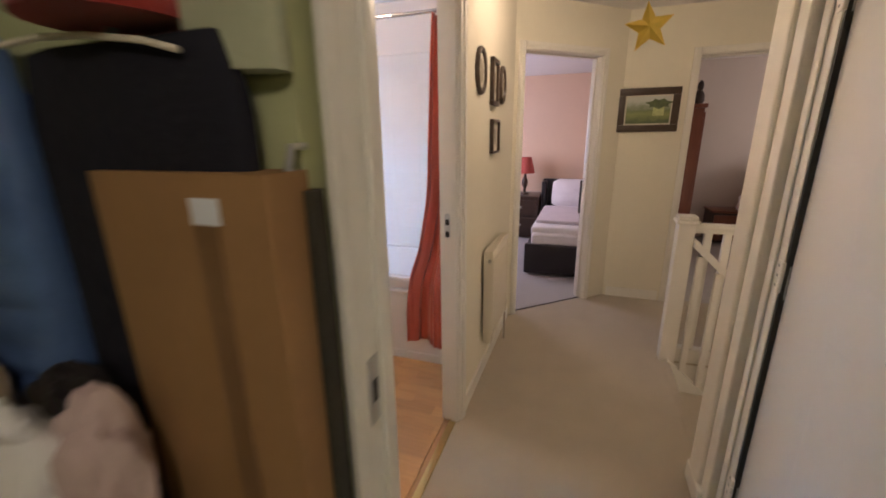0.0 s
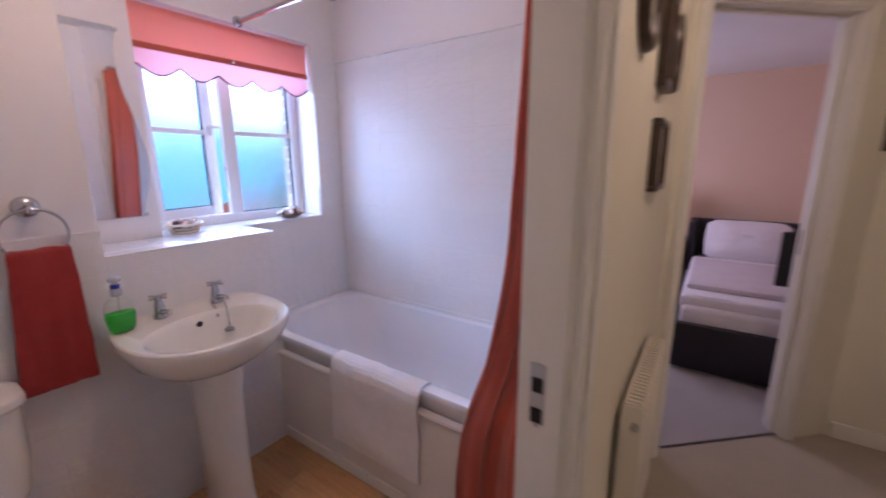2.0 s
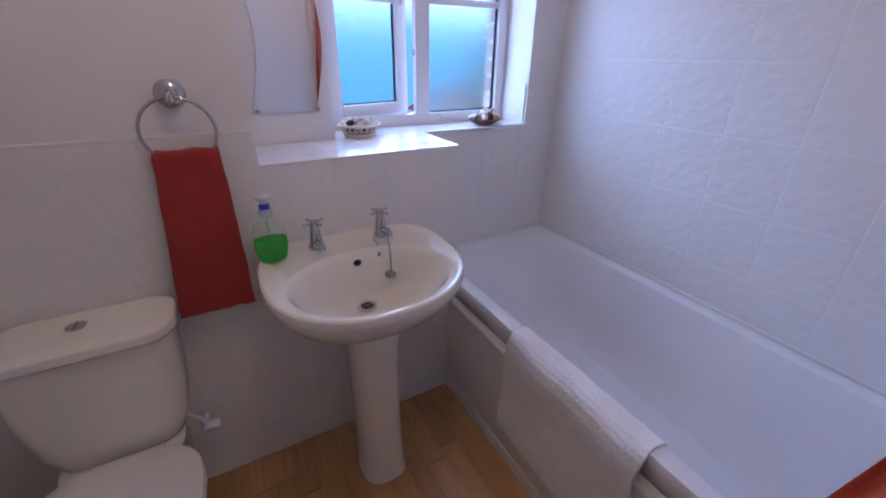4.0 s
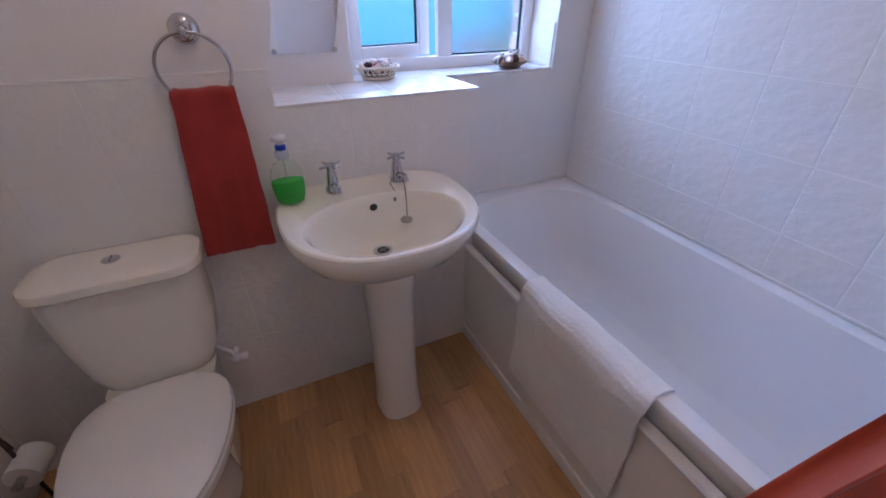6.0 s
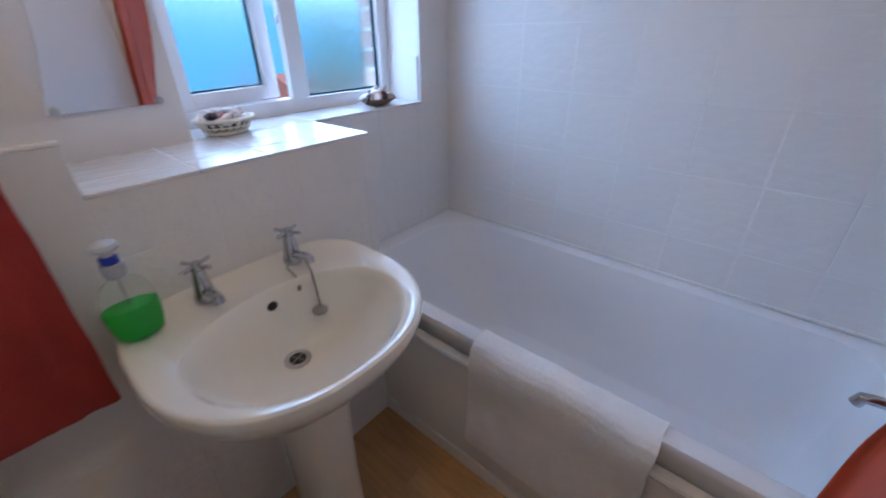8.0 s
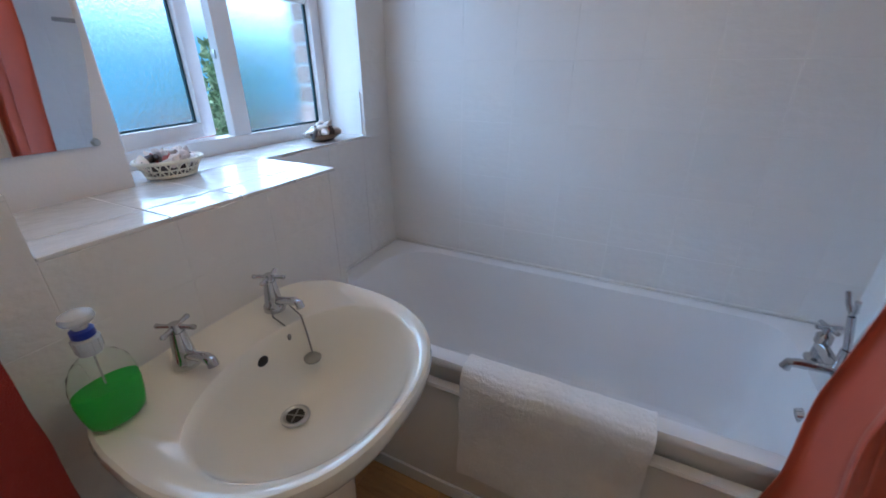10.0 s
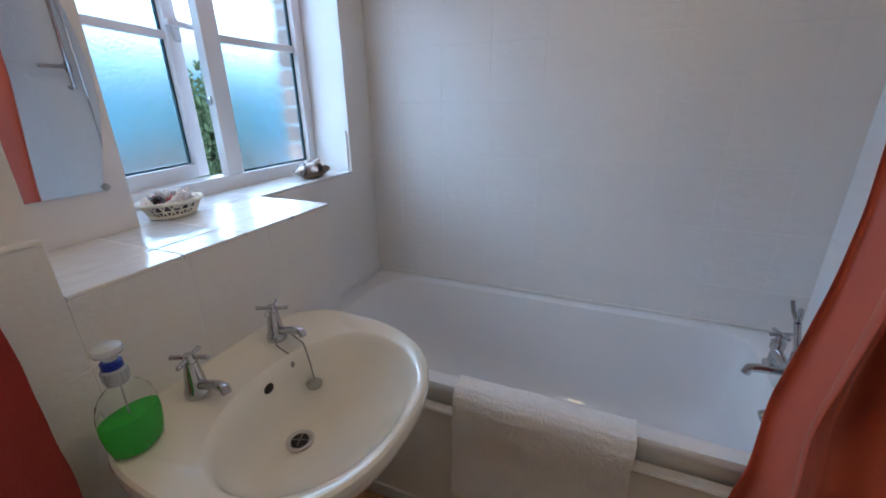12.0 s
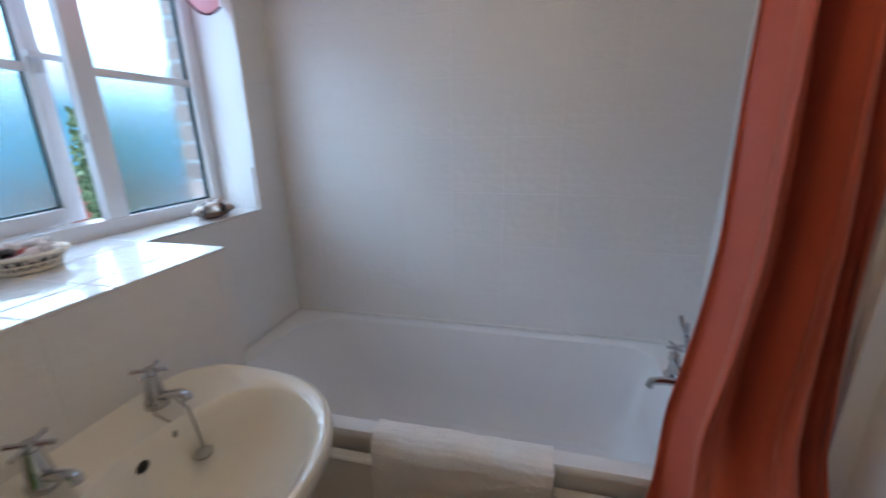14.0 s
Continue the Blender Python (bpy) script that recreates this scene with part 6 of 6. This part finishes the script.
fc = Vector((3.20, 6.605, 1.43))
for k in range(18):
    a0, a1 = radians(180 - 10 * k), radians(180 - 10 * (k + 1))
    bm = bmesh.new()
    y0, y1 = (0.0, -0.014) if k % 2 else (-0.014, 0.0)
    q = [fc + Vector((r * math.cos(a), y, r * math.sin(a))) for r, a, y in ((0.16, a0, y0), (0.55, a0, y0), (0.55, a1, y1), (0.16, a1, y1))]
    loft(bm, [q, [p + Vector((0, 0.002, 0)) for p in q]])
    part("fold", bm, M_GOLDFAN, fn, smooth=False)
for k in range(10):
    a = radians(180 - 20 * k)
    part("rib", cyl(bmesh.new(), fc + Vector((0, -0.016, 0)), fc + Vector((0.16 * math.cos(a), -0.016, 0.16 * math.sin(a))), 0.004, seg=6), M_IRON, fn)
part("guard", B(2.65, 3.75, 6.585, 6.59, 1.395, 1.43, 0.002), M_IRON, fn, "dark lower edge of the fan")

# ---- cluttered box room by the first doorway ----
bx = thing("cardboard_box", "tall narrow brown cardboard box taped along its front", "box", at=(-0.04, 0.60, 0))
part("carton", B(-0.172, 0.112, 0.575, 0.648, 0.0, 1.378, 0.003), M_CARD, bx)
part("tape", B(0.000, 0.036, 0.5735, 0.5748, 0.2, 1.34), M_TAPE, bx, "strip of brown parcel tape")
part("label", B(0.000, 0.044, 0.572, 0.5734, 1.318, 1.350, 0.0005), M_PLASTICWHITE, bx, "white torn sticker")


def coat(name, x0, x1, z0, z1, y, depth, mat, label, quilt=0):
    bm = bmesh.new()
    N, K = 40, 36
    rows = []
    for i in range(N + 1):
        s = i / N
        z = z1 - (z1 - z0) * s
        w = 1 - 0.12 * max(0, 1 - s * 8) ** 1.5
        ring = []
        for k in range(K):
            a = 2 * math.pi * k / K
            q = 1 + (0.38 * abs(math.sin(s * math.pi * quilt)) if quilt else 0.06 * math.sin(6 * a + 4 * s))
            ca, sa = math.cos(a), math.sin(a)
            x = (x0 + x1) / 2 + (x1 - x0) / 2 * w * math.copysign(abs(ca) ** 0.5, ca)
            ring.append((x, y + depth * q * math.copysign(abs(sa) ** 0.5, sa) * (0.7 + 0.3 * s), z + 0.02 * noise.noise(Vector((x * 4, s * 4, 3)))))
        rows.append(ring)
    loft(bm, rows)
    root = thing(name, label, "coat", group="coats on the box room wall", at=((x0 + x1) / 2, y, z1))
    part("body", bm, mat, root)
    part("hook", tube(bmesh.new(), [((x0 + x1) / 2, 0.654, z1 + 0.06), ((x0 + x1) / 2, 0.63, z1 + 0.06), ((x0 + x1) / 2, 0.62, z1 + 0.03), ((x0 + x1) / 2, 0.60, z1 + 0.01)], 0.005), M_STEEL, root, "steel coat hook")
    return root


bc = coat("black_coat", -0.31, 0.068, 0.75, 1.525, 0.612, 0.03, M_NAVY, "black coat hanging on the wall behind the box")
part("collar_lining", tube(bmesh.new(), [(-0.29, 0.578, 1.532), (-0.20, 0.575, 1.534), (-0.12, 0.575, 1.530), (-0.03, 0.577, 1.518), (0.015, 0.58, 1.506)], 0.004, 8), M_WICKER, bc, "cream collar lining")
coat("puffer_jacket", -0.80, -0.315, 0.84, 1.565, 0.59, 0.04, M_BLUE, "blue quilted puffer jacket hanging on the wall", quilt=11)
# coat shape added to darken the gap between box and door frame
coat("gap_shade_filler", 0.084, 0.128, 0.35, 1.345, 0.648, 0.020, M_GAPSHADE, "dark coat-shaped filler for the shaded gap beside the door frame")
coat("green_gown", -0.02, 0.11, 1.49, 1.85, 0.63, 0.022, M_GREENCLOTH, "pale green gown hanging on the wall")
hat = lathe(bmesh.new(), [(0.09, 0), (0.09, 0.02), (0.07, 0.05), (0.03, 0.07), (0.004, 0.075)], (-0.10, 0.60, 1.545), 20)
solid("red_hat", hat, M_RED, "dark red hat on top of the hanging coat", "hat")
tb = thing("storage_table", "dark low table holding heaped clothes", "table", at=(-0.7, 0.3, 0))
part("top", B(-1.25, -0.10, 0.32, 0.54, 0.80, 0.83, 0.004), M_DARKWOOD, tb)
for x in (-1.22, -0.14):
    for y in (0.35, 0.51):
        part("leg", B(x - 0.02, x + 0.02, y - 0.02, y + 0.02, 0, 0.7999), M_DARKWOOD, tb)


def heap(c, sx, sy, sz, mat, label, seed, name="folded_clothes"):
    bm = bmesh.new()
    bmesh.ops.create_icosphere(bm, subdivisions=4, radius=1.0)
    for v in bm.verts:
        k = 1 + 0.30 * noise.noise(v.co * 1.8 + Vector((seed, 0, 0))) + 0.12 * noise.noise(v.co * 5 + Vector((0, seed, 0)))
        v.co = Vector((c[0] + v.co.x * sx * k, c[1] + v.co.y * sy * k, max(0.831, c[2] + v.co.z * sz * k)))
    solid(name, bm, mat, label, "clothes", group="clothes heap")


heap((-0.25, 0.45, 0.96), 0.10, 0.06, 0.125, M_WHITETOWEL, "crumpled white clothing on the low table", 2)
heap((-0.25, 0.53, 1.02), 0.09, 0.035, 0.08, M_BLACK, "crumpled black clothing on the heap", 6)
heap((-0.47, 0.49, 0.99), 0.10, 0.06, 0.16, M_TANCLOTH, "crumpled tan clothing on the low table", 9)
heap((-0.155, 0.50, 0.95), 0.065, 0.05, 0.14, M_PALEPINK, "crumpled pale pink clothing on the low table", 4)
heap((-0.14, 0.42, 0.89), 0.06, 0.05, 0.07, M_TANCLOTH, "crumpled tan clothing at the table's edge", 7)

# ---- tiles, laminate strips ----
TG = 0.0022


def tile_mesh(w, h, d=0.008, g=TG):
    """A glazed tile in the xz plane, front towards -y."""
    return mesh_of("tile", box(bmesh.new(), -w / 2 + g / 2, w / 2 - g / 2, -d, 0, -h / 2 + g / 2, h / 2 - g / 2, 0.8 * g, 1), M_TILE, False)


def tile_field(parent, origin, u, up, us, zs, rot, g=TG):
    """Rows of tiles between the joints us (along u) and zs."""
    cache = {}
    for a, b in zip(us, us[1:]):
        for c, d in zip(zs, zs[1:]):
            w, h = round(b - a, 4), round(d - c, 4)
            if w < 0.015 or h < 0.015:
                continue
            if (w, h) not in cache:
                cache[w, h] = tile_mesh(w, h, g=g)
            shared("tile", cache[w, h], parent, Vector(origin) + Vector(u) * ((a + b) / 2) + Vector(up) * ((c + d) / 2), rot)


def joints(lo, hi, first, step):
    j = [lo]
    x = first
    while x < hi - 0.012:
        if x > lo + 0.012:
            j.append(x)
        x += step
    return j + [hi]


ZB = joints(0.571, 1.985, 0.717, 0.2135)
gb = struct("wall_tiling_back", B(XN + 0.001, XB - 0.001, YB - 0.0102, YB - 0.0002, 0.55, 1.985), M_GROUT, "white glazed square tiles above the bath", "tiles")
tile_field(gb, (0, YB - 0.003, 0), (1, 0, 0), (0, 0, 1), joints(XN + 0.002, XB - 0.002, -1.78, 0.2055), ZB, None)
ge = struct("wall_tiling_window_end", B(XN + 0.0002, XN + 0.0102, 2.405, YB - 0.012, 0.55, 1.072), M_GROUT, "white glazed tiles at the window end of the bath", "tiles")
tile_field(ge, (XN + 0.003, 0, 0), (0, 1, 0), (0, 0, 1), joints(2.405, YB - 0.0115, 2.68, 0.2055), joints(0.571, 1.076, 0.717, 0.2135), (0, 0, radians(90)), 0.0010)
ge2 = struct("wall_tiling_jamb", B(XN + 0.0002, XN + 0.0102, 2.9115, YB - 0.012, 1.0721, 1.985), M_GROUT, "white glazed tiles beside the window", "tiles")
tile_field(ge2, (XN + 0.003, 0, 0), (0, 1, 0), (0, 0, 1), [2.9115, YB - 0.0115], joints(1.0765, 1.985, 1.1443, 0.2135), (0, 0, radians(90)))
gt = struct("wall_tiling_tap_end", B(XB - 0.0102, XB - 0.0002, 2.40, YB - 0.012, 0.55, 1.985), M_GROUT, "white glazed tiles at the tap end of the bath", "tiles")
tile_field(gt, (XB - 0.003, 0, 0), (0, 1, 0), (0, 0, 1), joints(2.40, YB - 0.0115, 2.68, 0.2055), ZB, (0, 0, radians(-90)))
gw = struct("wall_tiling_basin", B(XL + 0.0002, XL + 0.0102, 0.801, 1.757, 0.0, 1.172), M_GROUT, "white glazed tiles behind the toilet and basin", "tiles")
box_low = struct("wall_tiling_ledge_front", B(XL + 0.0002, XL + 0.0102, 1.7571, 2.398, 0.0, 1.0754), M_GROUT, "white glazed tiles below the ledge", "tiles")
ZW = [0.002, 0.10, 0.3135, 0.527, 0.7405, 0.954, 1.172]
tile_field(gw, (XL + 0.003, 0, 0), (0, 1, 0), (0, 0, 1), joints(0.802, 1.757, 0.93, 0.2055), ZW, (0, 0, radians(90)), 0.0010)
tile_field(box_low, (XL + 0.003, 0, 0), (0, 1, 0), (0, 0, 1), joints(1.757, 2.40, 1.9575, 0.2055), ZW[:-1] + [1.0774], (0, 0, radians(90)), 0.0010)
struct("tile_cap", B(XL - 0.001, XL + 0.0125, 0.801, 1.7575, 1.172, 1.180, 0.003), M_TILE, "rounded white tile edge along the wall tiling", "tile trim")
struct("tile_cap_bath", B(XN + 0.001, XB - 0.001, YB - 0.022, YB - 0.0003, 1.9851, 1.999, 0.004), M_TILE, "rounded white tile edge above the bath tiling", "tile trim")
box_cap = B(XB - 0.022, XB - 0.0003, 2.40, YB - 0.0221, 1.9851, 1.999, 0.004)
struct("tile_cap_tap_end", box_cap, M_TILE, "rounded white tile edge above the tap end tiling", "tile trim")

# ledge and sill tiles lie flat
lg = struct("window_ledge", B(XL - 0.30, XL + 0.003, 1.757, 2.3995, 1.0755, 1.0845), M_GROUT, "white tiled ledge and window sill", "ledge")
for y0, y1 in ((1.758, 1.95), (1.95, 2.10), (2.10, 2.25), (2.25, 2.3995)):
    for x0, x1 in ((XL - 0.075, XL + 0.0125), (XL - 0.275, XL - 0.075)):
        shared("tile", mesh_of("tile", box(bmesh.new(), -(x1 - x0) / 2 + TG / 2, (x1 - x0) / 2 - TG / 2, -(y1 - y0) / 2 + TG / 2, (y1 - y0) / 2 - TG / 2, 0, 0.008, 0.0015, 1), M_LEDGETILE, False), lg, ((x0 + x1) / 2, (y0 + y1) / 2, 1.0775))
sl = struct("window_sill", B(XW + 0.0005, XN + 0.0, 2.0455, 2.9105, 1.0755, 1.0845), M_GROUT, "white tiled window sill", "sill")
for y0, y1 in ((2.0455, 2.20), (2.20, 2.40), (2.40, 2.60), (2.60, 2.76), (2.76, 2.9105)):
    shared("tile", mesh_of("tile", box(bmesh.new(), XW + 0.001, XN + (0.012 if y0 > 2.39 else -0.001), -(y1 - y0) / 2 + TG / 2, (y1 - y0) / 2 - TG / 2, 0, 0.008, 0.0015, 1), M_LEDGETILE, False), sl, (0, (y0 + y1) / 2, 1.0775))
rv = struct("window_reveal", B(XW + 0.0005, XN - 0.002, 2.9055, 2.9108, 1.0856, 1.25), M_TILE, "short tile upstand at the side of the sill", "tile trim")

# laminate strips on the bathroom floor
fl = bpy.data.objects["floor_bathroom"]
rnd = random.Random(12)
cache = {}
y = 0.802
while y < 2.385:
    w = min(0.0725, 2.392 - y)
    x = XL - 0.01 - rnd.uniform(0, 0.3)
    while x < XD - 0.002:
        L = rnd.choice((0.28, 0.36, 0.44))
        a, b = max(x, XL - 0.01), min(x + L, XD - 0.001)
        if b - a > 0.02:
            k = (round(b - a, 2), round(w, 4))
            if k not in cache:
                cache[k] = mesh_of("laminate_strip", box(bmesh.new(), -(b - a) / 2 + 0.0004, (b - a) / 2 - 0.0004, -w / 2 + 0.0002, w / 2 - 0.0002, -0.006, 0, 0.0003, 1), M_LAM, False)
            shared("laminate_strip", cache[k], fl, ((a + b) / 2, y + w / 2, 0.0))
        x += L
    y += w
